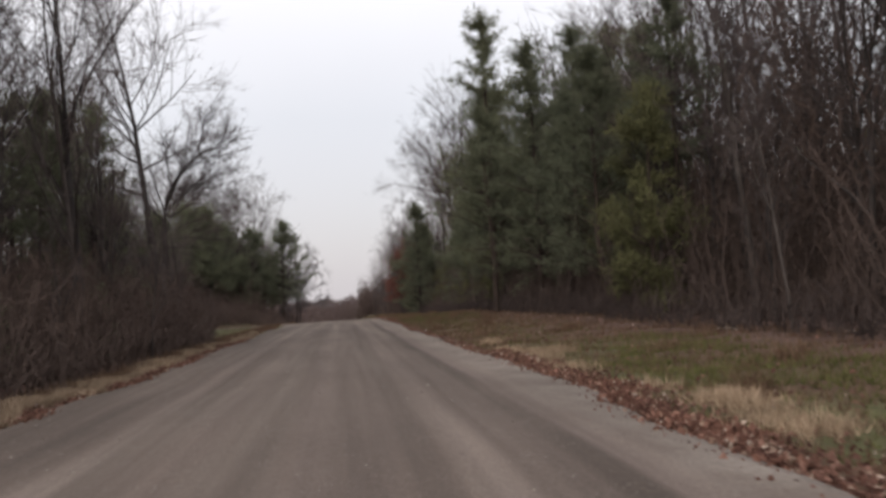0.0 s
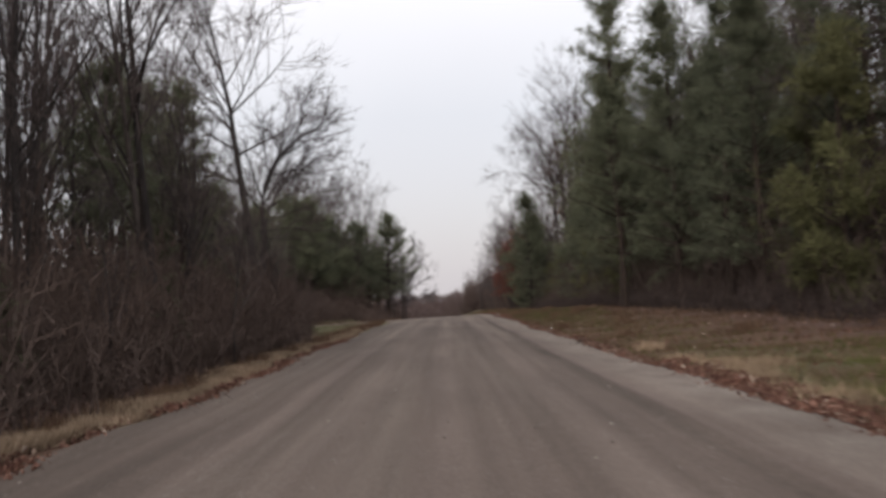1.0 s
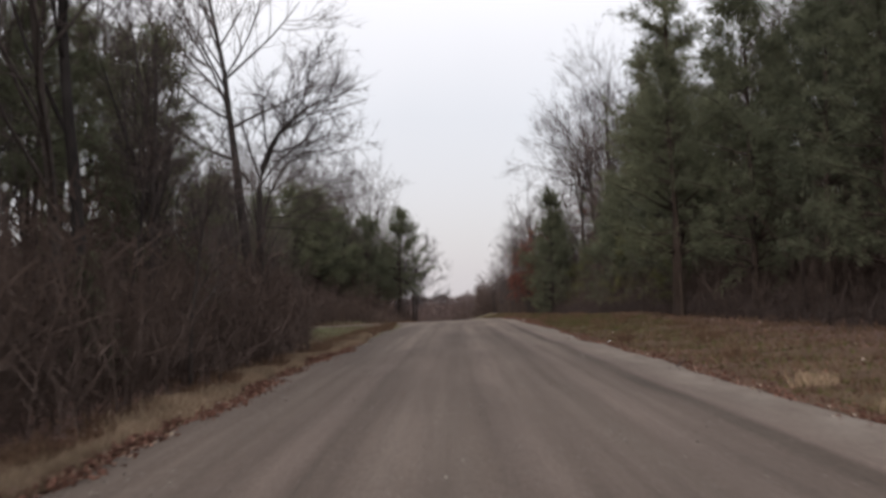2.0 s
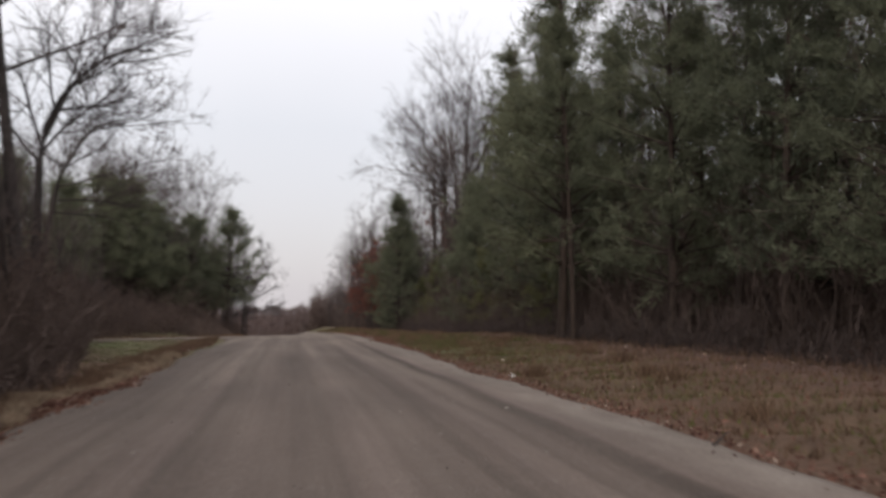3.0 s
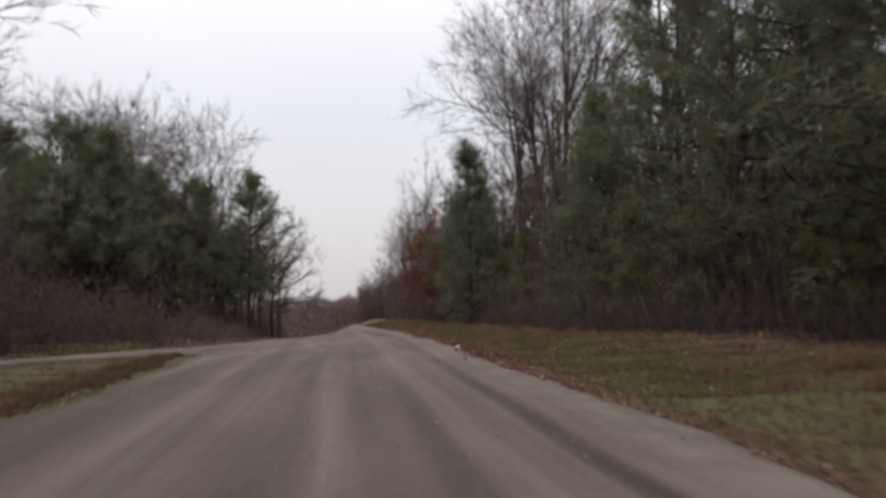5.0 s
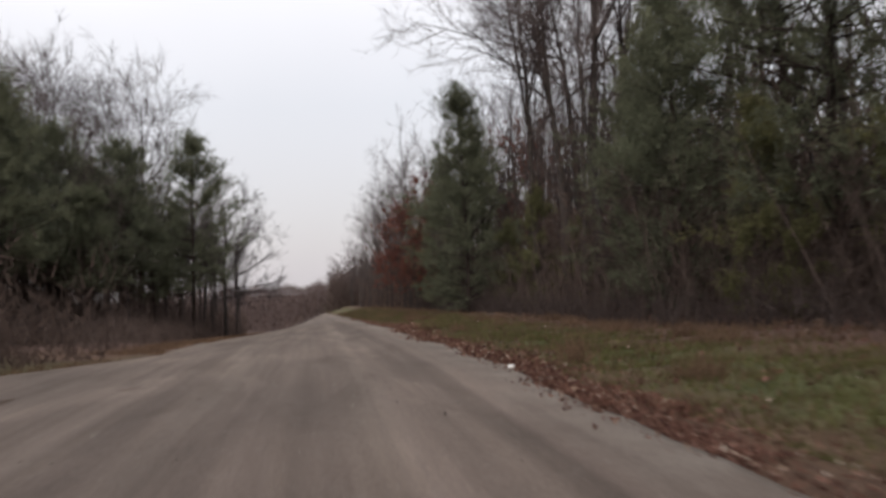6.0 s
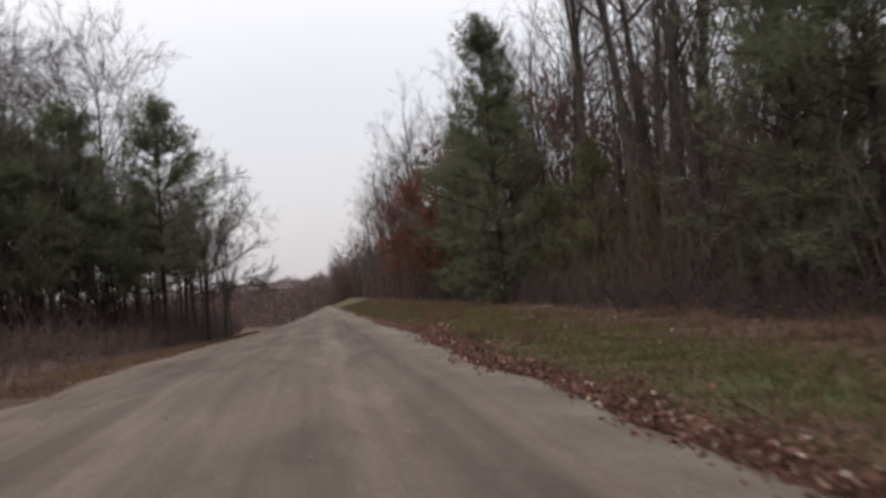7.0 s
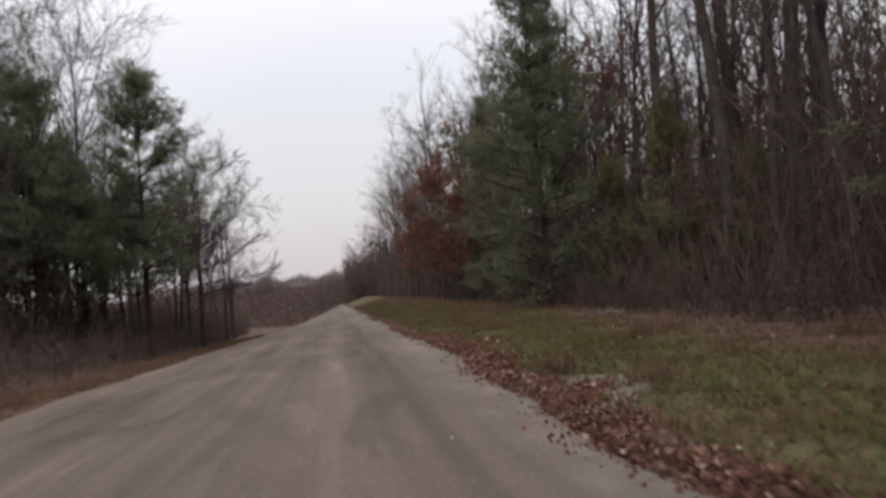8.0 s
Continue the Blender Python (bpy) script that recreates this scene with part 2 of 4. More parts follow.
def ground_material():
    m, n, l, b = material("verge_and_forest_floor", 0.95, 0.15)
    tuft = spot(n, l, 1.1, 5, (1, 0.6, 1), "World")
    broad = spot(n, l, 0.22, 3, (1, 0.5, 1), "World")
    fine = spot(n, l, 16, 6, (1, 1, 1), "World")
    straw = ramp(n, l, tuft, [(0.25, (0.064, 0.038, 0.027)), (0.75, (0.106, 0.063, 0.043))])
    green = ramp(n, l, tuft, [(0.25, (0.054, 0.058, 0.025)), (0.75, (0.088, 0.093, 0.039))])
    leaf = ramp(n, l, spot(n, l, 5, 6, (1, 1, 1), "World"), [(0.3, (0.055, 0.034, 0.029)), (0.7, (0.12, 0.074, 0.06))])
    sep = n.new("ShaderNodeSeparateXYZ")
    l.new(n.new("ShaderNodeNewGeometry").outputs["Position"], sep.inputs[0])

    def span(lo, hi):
        r = n.new("ShaderNodeMapRange")
        r.inputs["From Min"].default_value, r.inputs["From Max"].default_value = lo, hi
        l.new(sep.outputs["X"], r.inputs["Value"])
        return r.outputs[0]

    # green runs in a band along the verge; the woods lie on leaves
    band = n.new("ShaderNodeMath")
    band.operation = "MULTIPLY"
    l.new(span(3.3, 4.0), band.inputs[0])
    l.new(span(7.6, 5.6), band.inputs[1])
    along = n.new("ShaderNodeMapRange")
    along.inputs["From Max"].default_value = 100
    l.new(sep.outputs["Y"], along.inputs["Value"])
    lush = ramp(n, l, along.outputs[0], [(0.0, (0.8, 0.8, 0.8)), (0.19, (0.8, 0.8, 0.8)), (0.25, (0.12, 0.12, 0.12)), (0.42, (0.15, 0.15, 0.15)), (0.5, (0.9, 0.9, 0.9)), (1.0, (1, 1, 1))])
    belt = n.new("ShaderNodeMath")
    belt.operation = "MULTIPLY"
    l.new(band.outputs[0], belt.inputs[0])
    l.new(lush, belt.inputs[1])
    patch = ramp(n, l, spot(n, l, 0.42, 4, (1, 0.55, 1), "World"), [(0.4, (0.15, 0.15, 0.15)), (0.55, (1, 1, 1))])
    c = mixed(n, l, mixed(n, l, 1.0, patch, belt.outputs[0], "MULTIPLY"), straw, green)
    wedge = n.new("ShaderNodeMapRange")
    wedge.inputs["From Min"].default_value, wedge.inputs["From Max"].default_value = 44, 56
    l.new(sep.outputs["Y"], wedge.inputs["Value"])
    past = n.new("ShaderNodeMapRange")
    past.inputs["From Min"].default_value, past.inputs["From Max"].default_value = 84, 78
    l.new(sep.outputs["Y"], past.inputs["Value"])
    both = n.new("ShaderNodeMath")
    both.operation = "MULTIPLY"
    l.new(wedge.outputs[0], both.inputs[0])
    l.new(past.outputs[0], both.inputs[1])
    left = mixed(n, l, mixed(n, l, 1.0, ramp(n, l, broad, [(0.35, (0.3, 0.3, 0.3)), (0.6, (1, 1, 1))]), both.outputs[0], "MULTIPLY"), straw, green)
    c = mixed(n, l, span(0.5, -0.5), c, left)
    wood = n.new("ShaderNodeMath")
    wood.operation = "ADD"
    l.new(span(6.4, 8.9), wood.inputs[0])
    lane = n.new("ShaderNodeMath")
    lane.operation = "MULTIPLY"
    l.new(span(-5.2, -6.2), lane.inputs[0])
    after = n.new("ShaderNodeMapRange")
    after.inputs["From Min"].default_value, after.inputs["From Max"].default_value = 86, 90
    l.new(sep.outputs["Y"], after.inputs["Value"])
    l.new(after.outputs[0], lane.inputs[1])
    deep = n.new("ShaderNodeMath")
    deep.operation = "MAXIMUM"
    near = n.new("ShaderNodeMapRange")
    near.inputs["From Min"].default_value, near.inputs["From Max"].default_value = 40, 34
    l.new(sep.outputs["Y"], near.inputs["Value"])
    strip = n.new("ShaderNodeMath")
    strip.operation = "MULTIPLY"
    l.new(span(-5.1, -5.5), strip.inputs[0])
    l.new(near.outputs[0], strip.inputs[1])
    floor = n.new("ShaderNodeMath")
    floor.operation = "MAXIMUM"
    l.new(span(-10.0, -12.5), floor.inputs[0])
    l.new(strip.outputs[0], floor.inputs[1])
    l.new(floor.outputs[0], deep.inputs[0])
    l.new(lane.outputs[0], deep.inputs[1])
    l.new(deep.outputs[0], wood.inputs[1])
    c = mixed(n, l, wood.outputs[0], c, leaf)
    c = mixed(n, l, 1.0, c, ramp(n, l, fine, [(0.3, (0.65, 0.65, 0.65)), (0.7, (1.3, 1.3, 1.3))]), "MULTIPLY")
    l.new(c, b.inputs["Base Color"])
    relief(n, l, b, fine, 0.8, 0.06)
    return m


ROAD, GROUND = road_material(), ground_material()
PAPER, _n, _l, _b = material("white_paper", 0.8, 0.2)
_l.new(ramp(_n, _l, spot(_n, _l, 30, 4), [(0.3, (0.55, 0.54, 0.52)), (0.7, (0.8, 0.79, 0.77))]), _b.inputs["Base Color"])


# ---- the lie of the land ----
def smooth(a):
    a = np.clip(a, 0, 1)
    return a * a * (3 - 2 * a)


def base(x, y):
    """The graded surface: level at first, then falling away past the junction, more to the left."""
    s = np.minimum(6 * np.logaddexp(0, (np.asarray(y, float) - 80) / 6), 210)
    return -0.0205 * s * (1 + np.clip((3 - np.asarray(x, float)) / 7.4, -0.5, 1.2) * 0.8)


def left_edge(y):
    """Where the roadside woods begin: close to the road, then drawing back round the grass wedge."""
    return -5.35 - 0.19 * np.maximum(np.asarray(y, float) - 38, 0)


def flare_out(y):
    """The right edge of the road draws out a little at a pull-off."""
    y = np.asarray(y, float)
    return 0.08 + 0.3 * np.exp(-(((y - 19) / 6.0) ** 2))


SIDE_U, SIDE_N = np.array((0.46, 0.888)), np.array((-0.888, 0.46))
SIDE_MID, SIDE_HALF = 40.1, 0.9
SIDE_END = 71.7


def apron(v):
    """How far the gravel widens on the near side as the side road meets the main road, v metres from its end."""
    return 4.6 * smooth((14 - np.asarray(v, float)) / 5)


def off_side(x, y):
    """How far outside the side road's edge a place lies."""
    across = SIDE_N[0] * x + SIDE_N[1] * y - SIDE_MID
    wide = apron(SIDE_END - SIDE_U[0] * x - SIDE_U[1] * y)
    d = np.where(across > 0, across, -across - wide) - SIDE_HALF
    return np.where(np.asarray(x) < 0, d, 99.0)


def land(x, y):
    x, y = np.asarray(x, float), np.asarray(y, float)
    bank = 0.3 + 0.14 * smooth((y - 24) / 10) - 0.4 * smooth((y - 62) / 20)
    right = bank * smooth((x - 3.2) / 6.0) + 0.035 * np.clip(x - 9.5, 0, 50) + 0.09 * np.clip(x - 17, 0, 45)
    inside = np.where(y < 75, left_edge(y), -7.0) - x
    left = 0.2 * smooth(inside / 1.5) + 0.02 * np.clip(inside - 1, 0, 50)
    rough = 0.05 * np.sin(x * 1.7 + 0.6 * np.sin(y * 0.9)) * np.sin(y * 1.3 + x * 0.4) + 0.03 * np.sin(y * 3.1 + x * 2.3)
    on_side = smooth(off_side(x, y) / 1.5)
    road = smooth((np.maximum(x - 3.0 - flare_out(y), -4.4 - x)) / 0.5)
    return base(x, y) + (right + left + rough) * on_side * road - 0.07 * (1 - on_side * road)


def mesh_of(name, verts, faces, mat, smooth_faces=False):
    me = bpy.data.meshes.new(name)
    me.from_pydata(np.asarray(verts).tolist(), [], np.asarray(faces).tolist() if not isinstance(faces, list) else faces)
    me.materials.append(mat)
    if smooth_faces:
        me.polygons.foreach_set("use_smooth", np.ones(len(me.polygons), bool))
    me.update()
    return me


def sheet(name, X, Y, Z, mat):
    r, c = X.shape
    i = np.arange(r * c).reshape(r, c)
    f = np.stack([i[:-1, :-1], i[:-1, 1:], i[1:, 1:], i[1:, :-1]], -1).reshape(-1, 4)
    return new(name, mesh_of(name, np.stack([X, Y, Z], -1).reshape(-1, 3), f, mat, True))


gx = np.concatenate([[-2500, -900, -400, -200, -120], np.arange(-80, -30, 5), np.arange(-30, -12, 1.0), np.arange(-12, 14, 0.4), np.arange(14, 40, 1.5), np.arange(40, 80, 5), [120, 200, 400, 900, 2500]])
gy = np.concatenate([[-2500, -800, -300, -100, -40], np.arange(-20, 140, 0.6), np.arange(140, 300, 4), [320, 360, 420, 520, 700, 1000, 1600, 3000]])
GX, GY = np.meshgrid(gx, gy)
ground = tagged(sheet("ground", GX, GY, land(GX, GY), GROUND), "grassy verge and leaf-covered forest floor", "ground", kind="structure")


def wobble(y, seed):
    return 0.12 * np.sin(y * 0.31 + seed) + 0.06 * np.sin(y * 0.97 + 2.1 * seed) + 0.03 * np.sin(y * 2.9 + seed)


ry = np.concatenate([np.arange(-30, 130, 0.5), np.arange(130, 330, 3.0)])
ru = np.concatenate([[0, 0.004], np.linspace(0.02, 0.98, 72), [0.996, 1]])
RU, RY = np.meshgrid(ru, ry)
RL, RR = -4.45 + wobble(RY, 1.0), 3.05 + wobble(RY, 4.0) + flare_out(RY)
RX = RL + (RR - RL) * RU
crown = 0.05 * (1 - (2 * RU - 1) ** 2)
rut = -0.022 * np.exp(-(((RX + 2.9) / 0.3) ** 2)) - 0.022 * np.exp(-(((RX + 1.3) / 0.3) ** 2)) - 0.022 * np.exp(-(((RX - 0.3) / 0.3) ** 2)) - 0.022 * np.exp(-(((RX - 1.5) / 0.35) ** 2)) + 0.035 * smooth((RX - 1.9 - 0.3 * wobble(RY, 2.0)) / 0.16)
RZ = base(RX, RY) + crown + rut + 0.012 * np.sin(RY * 0.8 + RX) + np.where((RU == 0) | (RU == 1), -0.2, 0.0)
road = tagged(sheet("road", RX, RY, RZ, ROAD), "packed gravel road with pale wheel tracks", "road", kind="structure")
sv = np.concatenate([np.arange(-6, 30, 0.5), np.arange(30, 48, 1.0)])
SV, SW = np.meshgrid(sv, np.concatenate([[-1.02, -1.0], np.linspace(-0.95, 0.95, 12), [1.0, 1.02]]), indexing="ij")
S0 = SIDE_N * SIDE_MID + SIDE_U * (np.array((-4.4, 83.0)) @ SIDE_U)
flare = SIDE_HALF + np.where(SW > 0, 0.6 * np.exp(-np.maximum(SV, 0) / 3.0), apron(SV))
SX = S0[0] - SIDE_U[0] * SV + SIDE_N[0] * SW * flare
SY = S0[1] - SIDE_U[1] * SV + SIDE_N[1] * SW * flare
SZ = base(SX, SY) + 0.06 * smooth((SV - 16) / 6) + 0.012 + 0.02 * (1 - SW**2) + np.where(np.abs(SW) > 1.01, -0.2, 0.0)
side_road = tagged(sheet("side_road", SX, SY, SZ, ROAD), "pale gravel side road joining the main road", "road", kind="structure")

TV, TW = np.meshgrid(np.linspace(0, 1, 24), np.concatenate([[-1.02, -1.0], np.linspace(-0.95, 0.95, 10), [1.0, 1.02]]), indexing="ij")
TX = -4.2 - 12 * TV
TY = 163.5 + 3 * TV + (3.4 + 1.5 * np.exp(-TV * 8)) * TW
TZ = base(TX, TY) + 0.05 + 0.02 * (1 - TW**2) + np.where(np.abs(TW) > 1.01, -0.25, 0.0)
tagged(sheet("field_track", TX, TY, TZ, ROAD), "pale gravel track leaving the road far ahead", "road", kind="structure")

# ---- growing things ----
rng = np.random.default_rng(7)


def unit(v):
    return v / np.maximum(np.linalg.norm(v, axis=-1, keepdims=True), 1e-9)


def branches(start, way, length, r0, r1, k, bend, lift):
    """n branches of k points each that wander by bend and turn upwards by lift."""
    n = len(start)
    pts = np.empty((n, k, 3))
    pts[:, 0] = start
    d = unit(way)
    step = (length / (k - 1))[:, None]
    for i in range(1, k):
        pts[:, i] = pts[:, i - 1] + d * step
        d = unit(d + rng.normal(0, bend, (n, 3)) + np.array((0, 0, lift)))
    t = np.linspace(0, 1, k)
    return pts, np.asarray(r0)[:, None] * (1 - t) + np.asarray(r1)[:, None] * t


def sprout(parent, n, lo, hi, angle, spread=0.25, bias=0.0):
    """n places on the parents between lo and hi of their length, and a way out from each."""
    pts, rad = parent
    m, k = rad.shape
    who = rng.integers(0, m, n) if m > 1 else np.zeros(n, int)
    t = rng.uniform(lo, hi, n) * (k - 1)
    i = np.minimum(t.astype(int), k - 2)
    f = (t - i)[:, None]
    at = pts[who, i] * (1 - f) + pts[who, i + 1] * f
    along = unit(pts[who, i + 1] - pts[who, i])
    side = unit(np.cross(along, rng.normal(0, 1, (n, 3))))
    a = (angle + rng.normal(0, spread, n))[:, None]
    way = along * np.cos(a) + side * np.sin(a) + np.array((0, 0, bias))
    r = rad[who, i] * (1 - f[:, 0]) + rad[who, i + 1] * f[:, 0]
    return at, way, r, t / (k - 1)


def tubes(parent, sides):
    pts, rad = parent
    n, k, _ = pts.shape
    tan = unit(np.concatenate([pts[:, 1:] - pts[:, :-1], pts[:, -1:] - pts[:, -2:-1]], 1))
    ref = np.where(np.abs(tan[..., 2:3]) > 0.9, np.array((1.0, 0, 0)), np.array((0, 0, 1.0)))
    u = unit(np.cross(tan, ref))
    v = np.cross(tan, u)
    a = np.arange(sides) * 2 * np.pi / sides
    ring = pts[:, :, None] + rad[:, :, None, None] * (u[:, :, None] * np.cos(a)[:, None] + v[:, :, None] * np.sin(a)[:, None])
    idx = np.arange(n * k * sides).reshape(n, k, sides)
    nxt = np.roll(idx, -1, 2)
    f = np.stack([idx[:, :-1], nxt[:, :-1], nxt[:, 1:], idx[:, 1:]], -1).reshape(-1, 4)
    return ring.reshape(-1, 3), f


def spines(parent):
    """Twigs that taper from a three-sided foot to a point."""
    pts, rad = parent
    n = len(pts)
    d = unit(pts[:, -1] - pts[:, 0])
    u = unit(np.cross(d, np.array((0.31, 0.83, 0.47))))
    v = np.cross(d, u)
    a = np.arange(3) * 2 * np.pi / 3
    foot = pts[:, :1] + 1.6 * rad[:, :1, None] * (u[:, None] * np.cos(a)[:, None] + v[:, None] * np.sin(a)[:, None])
    i = np.arange(n)[:, None] * 4
    return np.concatenate([foot, pts[:, -1:]], 1).reshape(-1, 3), np.concatenate([i + (0, 1, 3), i + (1, 2, 3), i + (2, 0, 3)])


def joined(*pieces):
    vs, fs, o = [], [], 0
    for v, f in pieces:
        vs.append(v)
        fs += (f + o).tolist()
        o += len(v)
    return np.concatenate(vs), fs


def needles(at, way, each, length, width, cone):
    """Tufts of narrow blades about each place."""
    n = len(at)
    c = np.repeat(at, each, 0) + rng.normal(0, 0.3 * length, (n * each, 3)) * (cone > 0.6)
    d = unit(np.repeat(unit(way), each, 0) + rng.normal(0, cone, (n * each, 3)))
    s = unit(np.cross(d, rng.normal(0, 1, d.shape))) * (width * rng.uniform(0.6, 1.3, n * each))[:, None]
    tip = c + d * (length * rng.uniform(0.6, 1.2, n * each))[:, None]
    v = np.stack([c - s * 0.4 + d * 0.02, c + s * 0.4 + d * 0.02, tip], 1).reshape(-1, 3)
    return v, np.arange(len(v)).reshape(-1, 3)


def leaves(at, size, droop=0.0, wide=0.32):
    """A leaf of two faces, folded along its rib, at each place; a narrow one is a spray of twigs."""
    n = len(at)
    d = unit(rng.normal(0, 1, (n, 3)) + np.array((0, 0, -droop)))
    s = unit(np.cross(d, rng.normal(0, 1, (n, 3))))
    up = np.cross(d, s)
    z = (size * rng.uniform(0.6, 1.3, n))[:, None]
    v = np.stack([at, at + d * z * 0.5 + s * z * wide + up * z * 0.12, at + d * z, at + d * z * 0.5 - s * z * wide + up * z * 0.12], 1).reshape(-1, 3)
    i = np.arange(n)[:, None] * 4
    return v, np.concatenate([i + (0, 1, 2), i + (0, 2, 3)])


def one(x):
    return np.array([x], float)


def bare_limbs(H, low=0.35, spread=0.75, limbs=12, n2=70, n3=330, n4=1100, lean=(0, 0), girth=0.0092, fork=0, elbow=None, plan=()):
    """The trunk, limbs, branches and twigs of a leafless tree of height H. elbow: the trunk stands to a height, then reaches
    sideways and climbs; plan: limbs of their own, as share of the trunk, bearing, rise in degrees, length and lift."""
    trunk = branches(np.zeros((1, 3)), np.array([[lean[0], lean[1], 1.0]]), one(H * 0.86), one(H * girth), one(0.025), 12, 0.035, 0.03)
    if elbow:
        stem, reach, climb = elbow
        u = np.linspace(0, 1, 12)
        v = np.clip((u - 0.5) / 0.5, 0, 1)
        bow = np.column_stack([lean[0] * stem * np.minimum(u / 0.5, 1) + reach * v**1.35, 0.15 * np.sin(u * 6), stem * np.minimum(u / 0.5, 1) + climb * np.sin(v * 1.7)])
        trunk = (bow[None] + rng.normal(0, 0.05, (1, 12, 3)) * u[None, :, None], trunk[1])
    at, way, r, t = sprout(trunk, limbs, low, 0.97, spread, 0.18, 0.15)
    ln = H * (0.42 - 0.24 * t) * rng.uniform(0.7, 1.2, limbs)
    l1 = branches(at, way, ln, r * 0.48, np.full(limbs, 0.018), 6, 0.1, 0.06)
    for share, bearing, rise, length, lift in plan:
        k = share * 11
        i = min(int(k), 10)
        foot = trunk[0][0, i] * (1 - k + i) + trunk[0][0, i + 1] * (k - i)
        b, e = radians(bearing), radians(rise)
        own = branches(foot[None], np.array([[math.cos(b) * math.cos(e), math.sin(b) * math.cos(e), math.sin(e)]]), one(length), one(trunk[1][0, i] * 0.46), one(0.018), 6, 0.06, lift)
        l1 = tuple(np.concatenate([p, q]) for p, q in zip(l1, own))
    if fork:
        fa, fw, fr, _ = sprout(trunk, fork, low * 0.8, low * 1.3, 0.4, 0.1, 0.2)
        f1 = branches(fa, fw, np.full(fork, H * 0.55), fr * 0.72, np.full(fork, 0.02), 6, 0.08, 0.16)
        l1 = tuple(np.concatenate([a, b]) for a, b in zip(l1, f1))
    at, way, r, t = sprout(l1, n2, 0.2, 1.0, 0.75, 0.25, 0.12)
    l2 = branches(at, way, H * 0.15 * rng.uniform(0.6, 1.25, n2) * (1.15 - 0.5 * t), r * 0.6, np.full(n2, 0.009), 5, 0.12, 0.06)
    both = tuple(np.concatenate([a[:, :5], b]) for a, b in zip(l1, l2))
    at, way, r, t = sprout(both, n3, 0.2, 1.0, 0.65, 0.25, 0.12)
    l3 = branches(at, way, H * 0.075 * rng.uniform(0.6, 1.3, n3), np.minimum(r * 0.55, 0.016), np.full(n3, 0.005), 3, 0.12, 0.06)
    at, way, r, t = sprout(l3, n4, 0.15, 1.0, 0.6, 0.25, 0.08)
    l4 = branches(at, way, H * 0.04 * rng.uniform(0.6, 1.4, n4), np.full(n4, 0.0075), np.full(n4, 0.003), 2, 0.12, 0.04)
    return trunk, l1, l2, l3, l4


def part(name, data, parent, label=""):
    ob = new(name, data)
    ob.parent = parent
    return tagged(ob, label)


def bare_tree(label, group, hero=False, **how):
    trunk, l1, l2, l3, l4 = bare_limbs(**how)
    ob = tagged(new("bare_tree"), label, "tree", group)
    if hero:
        part("trunk", mesh_of("trunk", *tubes(trunk, 10), BARK, True), ob)
        for p, r in zip(*l1):
            part("limb", mesh_of("limb", *tubes((p[None], r[None]), 6), BARK, True), ob)
        part("crown", mesh_of("crown", *joined(tubes(l2, 4), tubes(l3, 3), spines(l4)), TWIG), ob, "fine leafless brown twigs")
    else:
        part("trunk", mesh_of("trunk", *joined(tubes(trunk, 8), tubes(l1, 5)), BARK, True), ob)
        part("crown", mesh_of("crown", *joined(tubes(l2, 3), tubes(l3, 3), spines(l4)), TWIG), ob, "fine leafless brown twigs")
    return ob


def leafy_tree(label, group, count=2600, **how):
    trunk, l1, l2, l3, l4 = bare_limbs(**how)
    ob = tagged(new("oak_tree"), label, "tree", group)
    part("trunk", mesh_of("trunk", *joined(tubes(trunk, 8), tubes(l1, 5), tubes(l2, 3)), BARK, True), ob)
    at, _, _, _ = sprout(l4, count, 0.0, 1.0, 0.6)
    crown = part("crown", mesh_of("crown", *joined(tubes(l3, 3), spines(l4)), TWIG), ob, "thin brown twigs")
    part("foliage", mesh_of("foliage", *leaves(at, 0.14, 0.5), RUSSET), crown, "dead russet leaves, their red also standing in for a reflection")
    return ob


